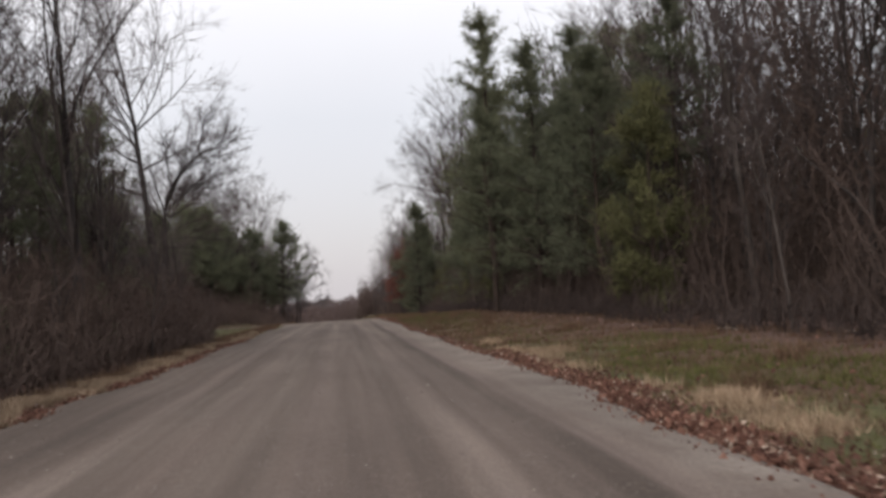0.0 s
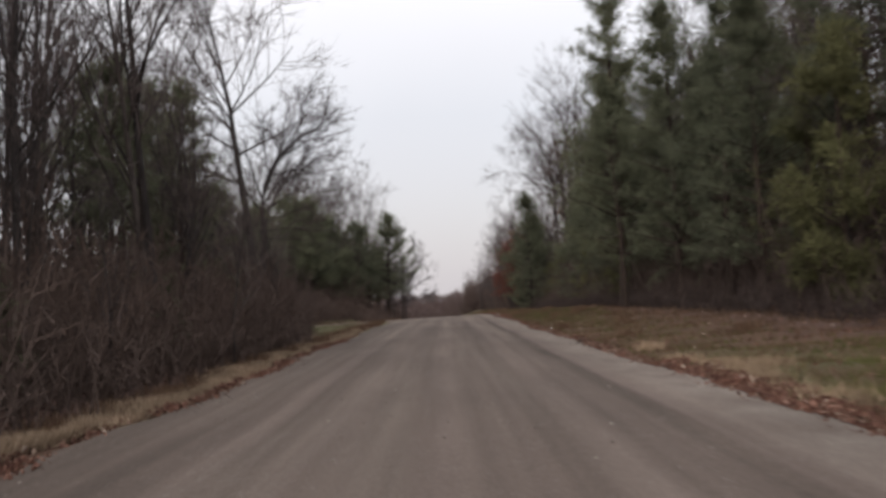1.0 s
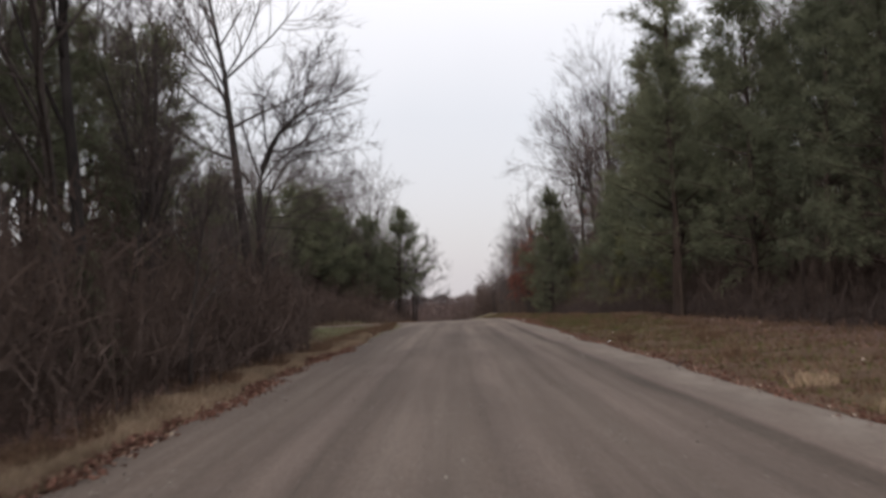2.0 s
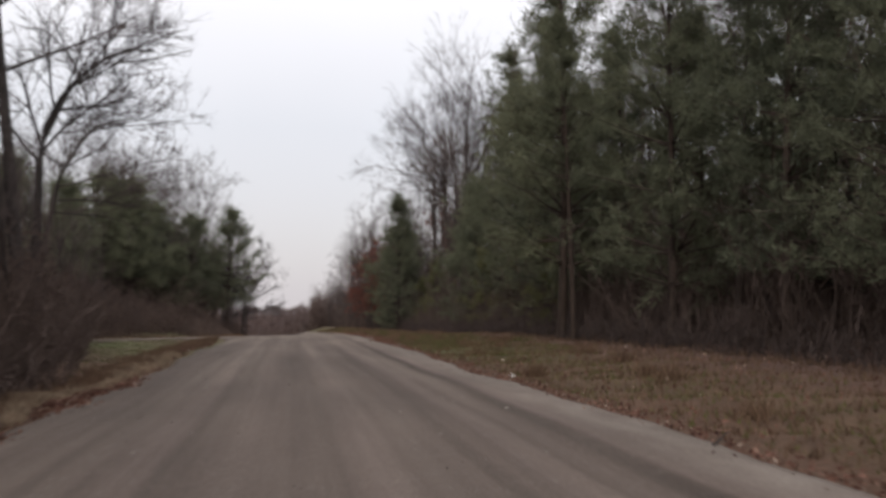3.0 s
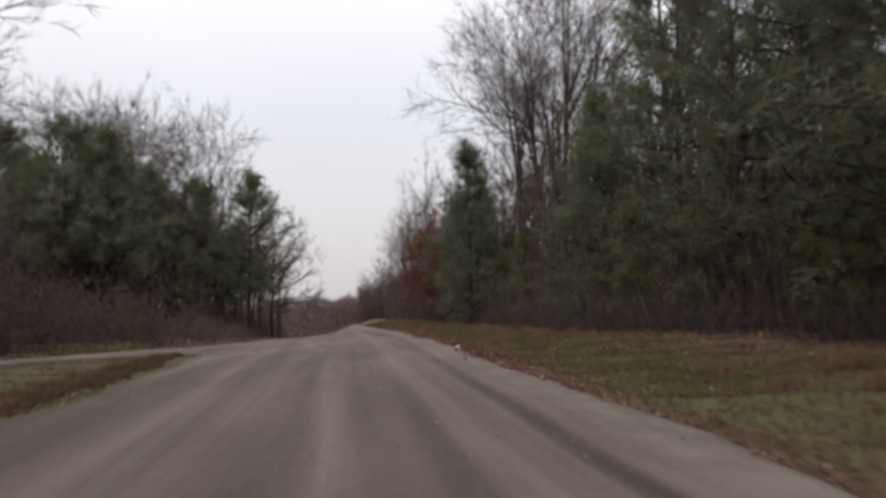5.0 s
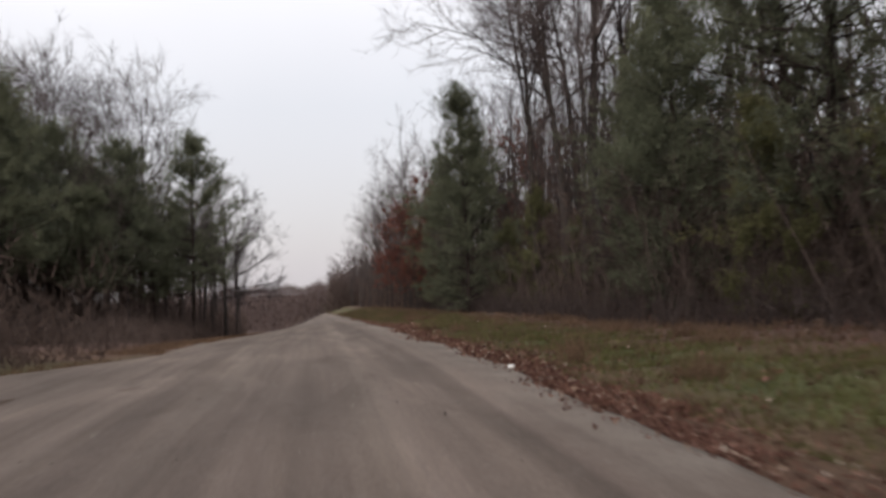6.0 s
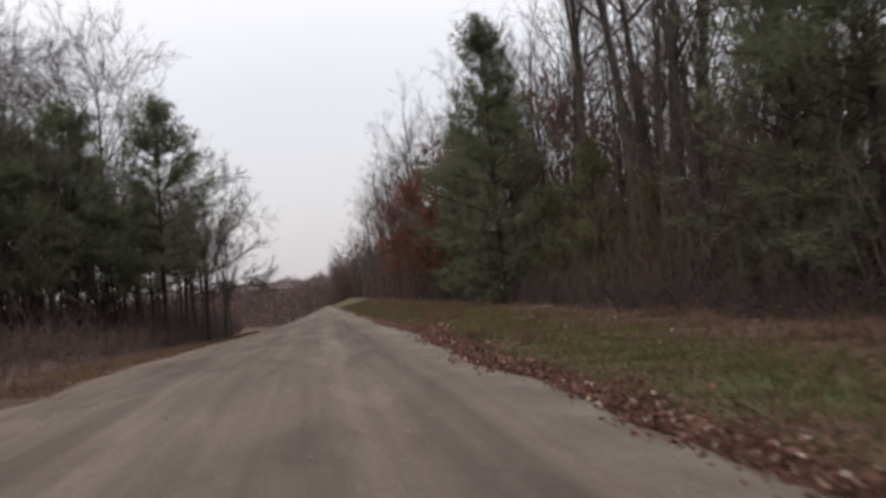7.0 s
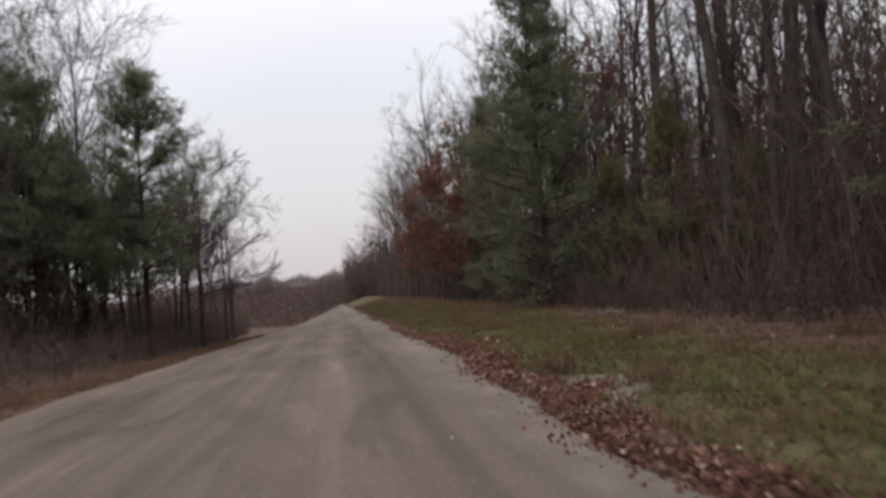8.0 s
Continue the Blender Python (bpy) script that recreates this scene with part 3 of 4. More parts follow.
def pine_tree(label, group, H, low, wide, n1=70, n2=380, tufts=1300, blades=9, mat=None, tuft=0.34, point=0.75, girth=0.0105):
    trunk = branches(np.zeros((1, 3)), np.array([[rng.normal(0, 0.008), rng.normal(0, 0.008), 1.0]]), one(H), one(H * girth), one(0.012), 10, 0.008, 0.04)
    at, way, r, t = sprout(trunk, n1, low, 0.985, 1.25, 0.18, 0.0)
    rows_ = 15
    u = (np.floor((t - low) / (1 - low) * rows_) + rng.uniform(0.1, 0.5, n1)) / rows_
    whorl = rng.uniform(0.74, 1.18, rows_ + 1)[np.clip((u * rows_).astype(int), 0, rows_)]
    high = (low + u * (1 - low)) * 9
    k_ = np.minimum(high.astype(int), 8)
    at = trunk[0][0][k_] + (trunk[0][0][k_ + 1] - trunk[0][0][k_]) * (high - k_)[:, None]
    way = unit(way + np.stack([0 * u, 0 * u, -0.1 + 1.0 * u**2], -1))
    ln = wide * (np.clip(1 - u, 0.03, 1) ** point) * np.clip(0.55 + 2.2 * u, 0, 1) * rng.uniform(0.55, 1.15, n1) * whorl
    l1 = branches(at, way, ln, np.minimum(r * 0.45, 0.06), np.full(n1, 0.01), 5, 0.07, 0.05)
    at, way, r, t = sprout(l1, n2, 0.3, 1.0, 0.7, 0.2, 0.05)
    l2 = branches(at, way, np.full(n2, wide * 0.22) * rng.uniform(0.5, 1.3, n2), np.full(n2, 0.012), np.full(n2, 0.005), 3, 0.15, 0.1)
    a1, w1, _, _ = sprout(l2, int(tufts * 0.62), 0.25, 1.0, 0.5, 0.3, 0.2)
    a2, w2, _, _ = sprout(l1, int(tufts * 0.3), 0.35, 1.0, 0.6, 0.3, 0.2)
    a3, w3, _, _ = sprout(trunk, int(tufts * 0.025), 0.8, 1.0, 0.6, 0.3, 0.3)
    green = needles(np.concatenate([a1, a2, a3]), np.concatenate([w1, w2, w3]), blades, tuft, 0.05, 0.8)
    ob = tagged(new("pine_tree"), label, "pine tree", group)
    part("trunk", mesh_of("trunk", *joined(tubes(trunk, 8), tubes(l1, 3)), PINE_BARK, True), ob)
    part("crown", mesh_of("crown", *joined(green, spines(l2)), mat or NEEDLE), ob, "clumps of long green needles")
    return ob


def stand(kinds, spots):
    """Stand a tree at each (x, y, height factor): the first of each kind is the one that was built, the rest are copies."""
    for n, (x, y, s) in enumerate(spots):
        kind = kinds[n % len(kinds)]
        turn = Matrix.LocRotScale((x, y, float(land(x, y)) - 0.08), Euler((rng.normal(0, 0.012), rng.normal(0, 0.012), rng.uniform(0, 6.28))), (s, s, s))
        if kind.get("placed"):
            copy_thing(kind, turn)
        else:
            kind.matrix_basis = turn
            kind["placed"] = 1


def row(x0, x1, y0, y1, gap, lo, hi, jitter=0.8):
    out = []
    y = y0
    while y < y1:
        f = (y - y0) / max(y1 - y0, 1)
        out.append((x0 + (x1 - x0) * f + rng.normal(0, jitter), y, rng.uniform(lo, hi)))
        y += gap * rng.uniform(0.7, 1.3)
    return out


R_PINE, L_PINE, BARE_R, BARE_L = "pines along the forest edge", "pines beyond the side road", "leafless trees on the wooded bank", "leafless trees beside the road"

# the trees that stand out
hero_oak = bare_tree("tall straight leafless tree in the roadside woods", BARE_L, True, girth=0.0125, H=22, low=0.5, spread=0.6, limbs=9, n2=130, n3=620, n4=2600, lean=(-0.09, 0), plan=[(0.64, 178, 58, 6.5, 0.06), (0.62, 0, 42, 5.0, 0.06), (0.5, 8, 28, 4.8, 0.05), (0.52, 170, 30, 4.6, 0.06), (0.42, 200, 18, 4.0, 0.06), (0.74, 185, 66, 5.0, 0.05), (0.7, 20, 60, 5.0, 0.05)])
hero_oak.matrix_basis = pose(-10.2, 53.0, float(land(-10.2, 53.0)) - 0.08)
hero_two = bare_tree("leafless tree reaching out from the roadside woods", BARE_L, True, girth=0.0165, H=13, low=0.4, spread=0.8, limbs=10, n2=100, n3=460, n4=2000, elbow=(7.4, 4.0, 3.6), plan=[(0.45, 180, 48, 4.0, 0.06), (0.5, 20, 68, 4.6, 0.03), (0.6, 10, 12, 2.6, 0.02)])
hero_two.matrix_basis = pose(-10.4, 55.0, float(land(-10.4, 55.0)) - 0.08)
hero_arch = bare_tree("leafless tree bowing far out over the side road", BARE_L, True, girth=0.0155, H=12.5, low=0.55, spread=0.8, limbs=8, n2=100, n3=460, n4=2000, lean=(0.17, 0), elbow=(6.6, 3.2, 3.9), plan=[(0.55, 0, 14, 4.6, -0.04), (0.5, -5, 4, 3.8, -0.02), (0.8, 4, 12, 4.2, -0.03), (0.62, 178, 30, 3.5, 0.06), (0.46, 5, -4, 3.2, 0.0)])
hero_arch.matrix_basis = pose(-13.2, 64.0, float(land(-13.2, 64.0)) - 0.08)
hero_right = bare_tree("tall leafless oak with a wide rounded crown", BARE_R, True, H=23, low=0.45, spread=0.85, limbs=13, n2=110, n3=520, n4=2000, fork=1, girth=0.0125)
stand([hero_right], [(13.2, 95.5, 1.0), (11.8, 101, 0.86), (14.9, 97.5, 0.9), (12.5, 98.6, 0.95), (-9.5, 150, 0.7)])
hero_reach = bare_tree("tall leafless oak stretching level limbs toward the road", BARE_R, True, H=21, low=0.6, spread=0.55, limbs=8, n2=90, n3=400, n4=1700, girth=0.0135, plan=[(0.72, 186, 12, 8.0, -0.01), (0.8, 176, 26, 7.0, -0.01), (0.66, 200, 4, 6.0, 0.03), (0.6, 20, 40, 5.0, 0.05)])
hero_reach.matrix_basis = pose(14.2, 101.0, float(land(14.2, 101.0)) - 0.08)
wide_tree = bare_tree("low leafless tree spreading wide limbs toward the road", BARE_L, True, H=12.5, low=0.35, spread=0.9, limbs=14, n2=160, n3=950, n4=4600, girth=0.012, plan=[(0.42, 0, 22, 4.2, 0.02), (0.55, -10, 34, 4.4, 0.02), (0.3, 5, 8, 4.0, 0.0), (0.36, -20, 2, 3.6, 0.02), (0.5, 180, 30, 3.4, 0.04)])
wide_tree.matrix_basis = pose(-6.6, 128.5, float(land(-6.6, 128.5)) - 0.08)
copy_thing(wide_tree, Matrix.LocRotScale((-9.6, 138, float(land(-9.6, 138.0)) - 0.08), Euler((0, 0, 0.5)), (0.9, 0.9, 0.9)))
hero_left = bare_tree("slim leafless tree with a small high crown", BARE_L, True, H=20, low=0.6, spread=0.6, limbs=12, n2=80, n3=420, n4=1800)
hero_lean = bare_tree("leafless oak reaching long limbs over the verge", BARE_R, True, H=17, low=0.45, spread=0.95, limbs=12, n2=90, n3=420, n4=1600, lean=(-0.1, -0.05))
stand([hero_lean], [(12.4, 92.0, 1.0), (14.5, 72.5, 1.05)])
stand([hero_left], [(-12.0, 124.0, 1.0), (-15, 127, 0.98), (-18, 123, 1.02), (-21, 119, 1.0), (-24.5, 121, 1.04), (-16.8, 118, 0.94), (-27, 116, 0.98)])
leaning_sapling = bare_tree("thin leaning sapling at the forest edge", BARE_R, H=6.5, low=0.55, spread=0.6, limbs=7, n2=20, n3=50, n4=90, lean=(0.16, 0.5), girth=0.0065)
leaning_sapling.matrix_basis = pose(9.6, 18.6, float(land(9.6, 18.6)) - 0.08)

# pines
pine_a = pine_tree("tall dark green pine with a ragged crown", R_PINE, 17.5, 0.15, 4.9, n1=95, n2=560, tufts=2900, blades=8, tuft=0.3, point=1.0)
pine_b = pine_tree("dense dark green pine at the forest edge", R_PINE, 14.5, 0.13, 4.9, n1=95, n2=560, tufts=2900, blades=8, tuft=0.3, point=0.9)
pine_c = pine_tree("dark green pine with a pointed top", R_PINE, 12.0, 0.05, 4.7, point=0.85, n1=110, n2=620, tufts=3400, blades=8, tuft=0.3)
edge = [(9.3, 55.0, 1.05), (10.4, 47, 1.0), (11.0, 41.5, 0.72), (10.6, 36.5, 0.78), (14.3, 46, 0.8), (12.7, 49.5, 0.78), (14.5, 54.5, 0.7), (13.0, 42.5, 0.85), (13.2, 38.0, 0.66)]
edge += [(10.8, 59.5, 0.86), (11.4, 64.0, 0.86), (11.8, 69.0, 0.95), (13.5, 61.5, 0.72), (12.4, 75.5, 1.08), (14.0, 80.0, 1.05), (15.5, 71.0, 1.0), (12.9, 57.0, 0.72)]
stand([pine_a, pine_b], edge)
high_pine = pine_tree("tall dark pine with a bare lower trunk", R_PINE, 15.5, 0.45, 3.4, n1=64, n2=400, tufts=1900, blades=8, tuft=0.3, point=0.8)
stand([high_pine], [(12.0, 31.0, 0.78), (11.3, 44.5, 0.92), (8.9, 52.2, 1.0), (-12.5, 36.0, 0.8), (-9.8, 30.5, 0.72)])
stand([pine_b], [(-11.1, 42.0, 0.73), (-13.0, 44.5, 0.78), (-12.4, 39.0, 0.7)])
deep_pine = pine_tree("dark pine deep in the woods", R_PINE, 15.0, 0.12, 4.4, n1=50, n2=160, tufts=480, blades=8, tuft=0.58)
stand([deep_pine], row(16.5, 16.8, 16, 36, 4.0, 0.55, 0.75, 0.6) + row(18.5, 18.5, 34, 96, 5.5, 0.5, 0.72, 1.0) + row(23, 23, 30, 110, 6.0, 0.5, 0.7, 1.2))
stand([pine_c], [(9.0, 106.5, 1.06), (11.6, 82.5, 0.84), (11.8, 86.0, 0.78), (10.4, 113, 0.8), (11.5, 130, 0.95), (9.8, 122, 0.7)])
young = pine_tree("young yellow-green pine at the edge of the woods", R_PINE, 6.5, 0.04, 2.3, n1=50, n2=260, tufts=800, mat=CEDAR, tuft=0.3)
stand([young], [(11.6, 100.5, 0.95), (11.0, 104.5, 0.8), (13.0, 98.0, 0.7), (10.4, 29.5, 1.25), (11.2, 33.5, 1.1), (10.4, 61, 0.75), (10.6, 75.5, 0.85), (12.5, 71.0, 1.2)])

pine_l = pine_tree("dark pine with a bare lower trunk", L_PINE, 14.5, 0.3, 5.3, n1=110, n2=640, tufts=3800, blades=8, tuft=0.32, point=0.8)
pine_m = pine_tree("dark pine with a wide open crown", L_PINE, 13.5, 0.32, 5.4, n1=105, n2=620, tufts=3600, blades=8, tuft=0.32, point=0.7)
stand([pine_l, pine_m], [(-7.8, 119.0, 0.94), (-11.0, 112, 0.86), (-13.8, 109, 0.9), (-16.6, 98, 1.1), (-15.2, 104, 0.95), (-20, 102, 1.0), (-18, 110, 1.0), (-9.8, 127, 0.85), (-24, 99, 1.0), (-13, 118, 0.9), (-16.5, 114, 0.95), (-21.5, 107, 1.0), (-27, 103, 1.0), (-11.5, 106.5, 0.7), (-19.5, 118, 1.0), (-30, 98, 1.0), (-12.3, 122.5, 0.82), (-15.6, 121, 0.9), (-14.6, 100.5, 0.95), (-18.6, 93.5, 0.98), (-22.5, 95, 1.0), (-13.0, 113.5, 0.92), (-9.9, 116.5, 0.62)])
cedar = pine_tree("small dark cedar among bare trees", "small cedars in the woods", 7.8, 0.05, 2.9, n1=90, n2=420, tufts=1250, tuft=0.28, point=1.05)
stand([cedar], [(-10.4, 37.0, 0.6), (-6.5, 17.5, 0.42), (-6.6, 25.5, 0.45), (-7.0, 33.5, 0.48), (-10.2, 21.0, 0.85), (-10.0, 50, 0.5), (-8.2, 31.5, 0.42)])

# leafless woods
bare_a = bare_tree("slender leafless tree in the roadside woods", BARE_R, H=16, low=0.3, spread=0.55, limbs=13, n2=55, n3=180, n4=380)
bare_b = bare_tree("leafless tree with upswept grey limbs", BARE_R, H=14, low=0.22, spread=0.6, limbs=15, n2=60, n3=180, n4=380)
bare_c = bare_tree("leafless forked tree with a straight trunk", BARE_R, H=17, low=0.35, spread=0.6, limbs=11, n2=55, n3=180, n4=380, fork=1)
bare_d = bare_tree("thin leafless sapling among the brush", BARE_R, H=9, low=0.12, spread=0.55, limbs=16, n2=55, n3=180, n4=380, girth=0.007)
lite_a = bare_tree("tall leafless tree deep in the woods", BARE_R, H=16, low=0.28, spread=0.6, limbs=12, n2=45, n3=150, n4=260)
lite_b = bare_tree("straight leafless tree deep in the woods", BARE_R, H=17, low=0.4, spread=0.6, limbs=10, n2=45, n3=150, n4=260)
woods_right = row(12.0, 12.0, 12, 34, 1.7, 0.7, 1.0, 0.6) + row(13.2, 13, 93, 112, 3.0, 0.85, 1.05, 0.5) + row(11.5, 11, 113, 135, 3.0, 0.8, 1.05) + row(14, 14.5, 12, 40, 2.2, 0.9, 1.15, 0.8) + row(15, 14, 40, 135, 4.4, 0.9, 1.15) + row(10.2, 9.9, 113, 132, 4, 0.35, 0.55, 0.4)
stand([bare_a, bare_b, bare_c, bare_d], woods_right)
stand([bare_c, bare_a], row(14.5, 15.5, 36, 66, 2.4, 1.0, 1.25, 0.8))
stand([lite_a, lite_b], row(18, 18, 10, 140, 4.0, 0.95, 1.2) + row(-13.5, -15, 16, 50, 1.9, 0.75, 1.0) + row(-15, -18, 12, 44, 3.4, 0.85, 1.08) + row(-19, -22, 40, 62, 4.0, 0.6, 0.8) + row(13, 12, 134, 220, 5, 0.9, 1.15))
stand([bare_d, bare_b], [(float(left_edge(y)) - 1.2 + x, y, s) for x, y, s in row(0, 0, 9, 64, 5.5, 0.4, 0.6, 0.4)])
stand([bare_b, bare_a, bare_d, bare_c], [(float(left_edge(y)) - 3.4 + x, y, s if y < 29 else 0.68 * s) for x, y, s in row(0, 0, 10, 63, 2.0, 0.75, 1.15)])
stand([bare_c, bare_a, bare_b], [(float(left_edge(y)) - 6.0 + x, y, s if y < 27 else 0.7 * s) for x, y, s in row(0, 0, 12, 60, 2.2, 0.85, 1.15, 1.0)])
stand([bare_a, bare_b, bare_c, bare_d], [(-16.5, 65.5, 0.7), (-18.5, 69.5, 0.75), (-15.8, 71.5, 0.6), (-20.5, 66.0, 0.8), (-17.5, 74.0, 0.65), (-22.5, 72.0, 0.8), (-19.5, 61.5, 0.75), (-24.0, 64.0, 0.8), (-13.6, 74.0, 0.5), (-15.5, 77.0, 0.6), (-12.6, 78.5, 0.42), (-17.5, 79.5, 0.6), (-14.2, 81.0, 0.45), (-19.5, 76.0, 0.6)])
behind_pines = [(x, y, rng.uniform(0.92, 1.12)) for x, y in zip(rng.uniform(-29, -10.5, 44), rng.uniform(108, 140, 44))]
stand([bare_c, bare_a, bare_b], [(9.4, 118, 0.6), (-10.5, 134, 0.7), (9.2, 138, 0.7), (9.4, 147, 0.7)] + behind_pines + row(-11.5, -9.5, 126, 160, 3.6, 0.8, 1.0, 0.7) + row(-8.4, -7.2, 133, 160, 5, 0.65, 0.85, 0.4))
stand([bare_b, bare_d, bare_a], row(9.5, 8.5, 134, 235, 3.8, 0.65, 0.95))

oak = leafy_tree("russet-leaved oak, all but one standing in for a red reflection", "russet oaks", H=11, low=0.12, spread=0.7, limbs=18, n2=80, n3=320, n4=900, count=9000)
# only the first is a real oak; the others stand in for the windscreen's red reflection
stand([oak], [(16.2, 121.0, 1.15), (7.9, 122.5, 0.52), (9.4, 127.0, 0.8), (8.6, 134.0, 0.72), (9.6, 143.0, 0.8), (8.8, 154.0, 0.75)])


# ---- brush, litter and grass ----
def brush(name, label, count, place, tall, leaf_count, mat_leaf, size=0.12):
    xy = place(count)
    foot = np.column_stack([xy, land(xy[:, 0], xy[:, 1]) - 0.05])
    way = np.column_stack([rng.normal(0, 0.25, (count, 2)), np.ones(count)])
    ln = tall * rng.uniform(0.3, 1.0, count) ** 1.2 * (0.85 + 0.35 * np.sin(xy[:, 1] * 0.8 + 1.3 * np.sin(xy[:, 0] * 0.7)))
    stems = branches(foot, way, ln, 0.006 + 0.004 * ln, np.full(count, 0.005), 4, 0.16, 0.05)
    at, w, _, _ = sprout(stems, count * 4, 0.2, 1.0, 0.7, 0.3)
    sub = branches(at, w, rng.uniform(0.3, 1.1, count * 4), np.full(count * 4, 0.008), np.full(count * 4, 0.003), 2, 0.2, 0.05)
    tagged(new(name, mesh_of(name, *joined(tubes(stems, 3), spines(sub)), STEM)), label, "undergrowth", kind="stuff")
    at, _, _, _ = sprout(sub, leaf_count, 0.1, 1.0, 0.5)
    tagged(new("dead_leaves", mesh_of("dead_leaves", *leaves(at, size, 0.6), mat_leaf)), "withered brown leaves hanging in the brush", "leaves", kind="stuff")


def behind_edge(x0, x1, y0, y1):
    def place(n):
        y = rng.uniform(y0, y1, n)
        return np.column_stack([left_edge(y) - rng.uniform(x0, x1, n), y])
    return place


def box_of(x0, x1, y0, y1, slant=0.0):
    def place(n):
        y = rng.uniform(y0, y1, n)
        return np.column_stack([rng.uniform(x0, x1, n) + slant * (y - y0), y])
    return place


brush("undergrowth", "dense leafless brush under the trees", 3000, box_of(9.6, 15, 8, 140), 4.6, 26000, DEAD, 0.06)
brush("undergrowth", "dense leafless brush at the roadside", 3000, behind_edge(-0.1, 4.6, 6, 65), 2.5, 16000, DEAD, 0.055)
brush("undergrowth", "low brown brush beneath the pines", 2300, box_of(-27, -7.6, 90, 140, 0.0), 2.3, 18000, DEAD, 0.06)
brush("undergrowth", "knee-high brush along the bank", 700, box_of(-9.2, -6.7, 89, 150), 1.3, 6000, DEAD, 0.06)
brush("undergrowth", "knee-high brown brush at the edge of the verge", 1500, box_of(8.7, 10.2, 6, 135), 1.1, 9000, DEAD, 0.06)


def past_side(n0, n1, s0, s1):
    def place(n):
        a, b = rng.uniform(n0, n1, n), rng.uniform(s0, s1, n)
        return a[:, None] * SIDE_N + b[:, None] * SIDE_U
    return place


brush("undergrowth", "dark leafless brush behind the side road", 750, past_side(41.7, 50, 40, 67), 1.9, 2000, DEAD, 0.07)


def tangle(name, label, count, place, top, size, mat, upright=1.5):
    """Thin upright twigs that fill the depth of the woods, thinning upwards."""
    xy = place(count)
    clump = 0.8 + 0.35 * np.sin(xy[:, 1] * 0.8 + 1.3 * np.sin(xy[:, 0] * 0.7)) + 0.25 * np.sin(xy[:, 1] * 2.1 + xy[:, 0])
    z = land(xy[:, 0], xy[:, 1]) + top * clump * rng.uniform(0, 1, count) ** 1.7
    foot = np.column_stack([xy, z])
    d = unit(rng.normal(0, 1, (count, 3)) + np.array((0, 0, upright)))
    side = unit(np.cross(d, rng.normal(0, 1, (count, 3))))
    ln = (3.2 * size * rng.uniform(0.6, 1.3, count))[:, None]
    v = np.stack([foot - side * ln * 0.043, foot + side * ln * 0.043, foot + d * ln], 1).reshape(-1, 3)
    tagged(new(name, mesh_of(name, v, np.arange(3 * count).reshape(-1, 3), mat)), label, "undergrowth", kind="stuff")


tangle("thicket", "brown thicket filling the woods", 120000, box_of(11.4, 20, 8, 150), 8.0, 0.2, DEAD)
tangle("thicket", "tall dark thicket between the leafless trunks", 34000, box_of(12.4, 20, 6, 38), 11.5, 0.19, DEAD)
tangle("thicket", "brown thicket at the edge of the woods", 46000, behind_edge(0.4, 4.5, 6, 64), 2.3, 0.15, DEAD)
tangle("thicket", "brown thicket filling the woods", 46000, behind_edge(4.0, 9.5, 6, 64), 3.4, 0.18, DEAD)
tangle("thicket", "low thicket behind the side road", 34000, past_side(42.0, 56, 38, 70), 2.4, 0.16, DEAD)
tangle("thicket", "tall brown thicket round the forked tree", 22000, past_side(43.5, 56, 42, 57), 3.2, 0.18, DEAD)
tangle("thicket", "brown thicket beyond the side road", 18000, past_side(44.2, 55, 56, 65.5), 3.2, 0.18, DEAD)
tangle("thicket", "brown thicket behind the pines", 30000, box_of(-29, -9.6, 104, 145), 4.0, 0.26, DEAD)
tangle("thicket", "brown thicket behind the pines", 50000, box_of(-36, -15, 98, 126), 9.5, 0.28, DEAD)
tangle("thicket", "dim thicket deep in the woods", 44000, box_of(20, 30, 6, 150), 10.0, 0.3, DEAD)
tangle("thicket", "dim thicket deep in the woods", 36000, box_of(30, 46, 10, 170), 12.0, 0.42, DEAD)
tangle("thicket", "dim thicket deep in the woods", 9000, box_of(-70, -14, 145, 175), 2.4, 0.5, DEAD)
tangle("thicket", "dim thicket deep in the woods", 20000, box_of(-75, -30, 100, 150), 9.0, 0.45, DEAD)
tangle("thicket", "dim thicket deep in the woods", 22000, behind_edge(10, 30, 4, 66), 4.6, 0.34, DEAD)
tangle("thicket", "dark thicket where the road bends away", 12000, box_of(3.9, 14, 228, 262), 8.0, 0.42, DEAD)
brush("undergrowth", "brush under the trees far down the road", 700, box_of(8.2, 14, 134, 235), 4.0, 8000, DEAD, 0.12)
tangle("thicket", "brown thicket under the far roadside trees", 18000, box_of(9.0, 16, 132, 240), 6.5, 0.4, DEAD)
tangle("thicket", "brown thicket under the far roadside trees", 8000, box_of(-13, -8.0, 138, 175), 2.4, 0.26, DEAD)


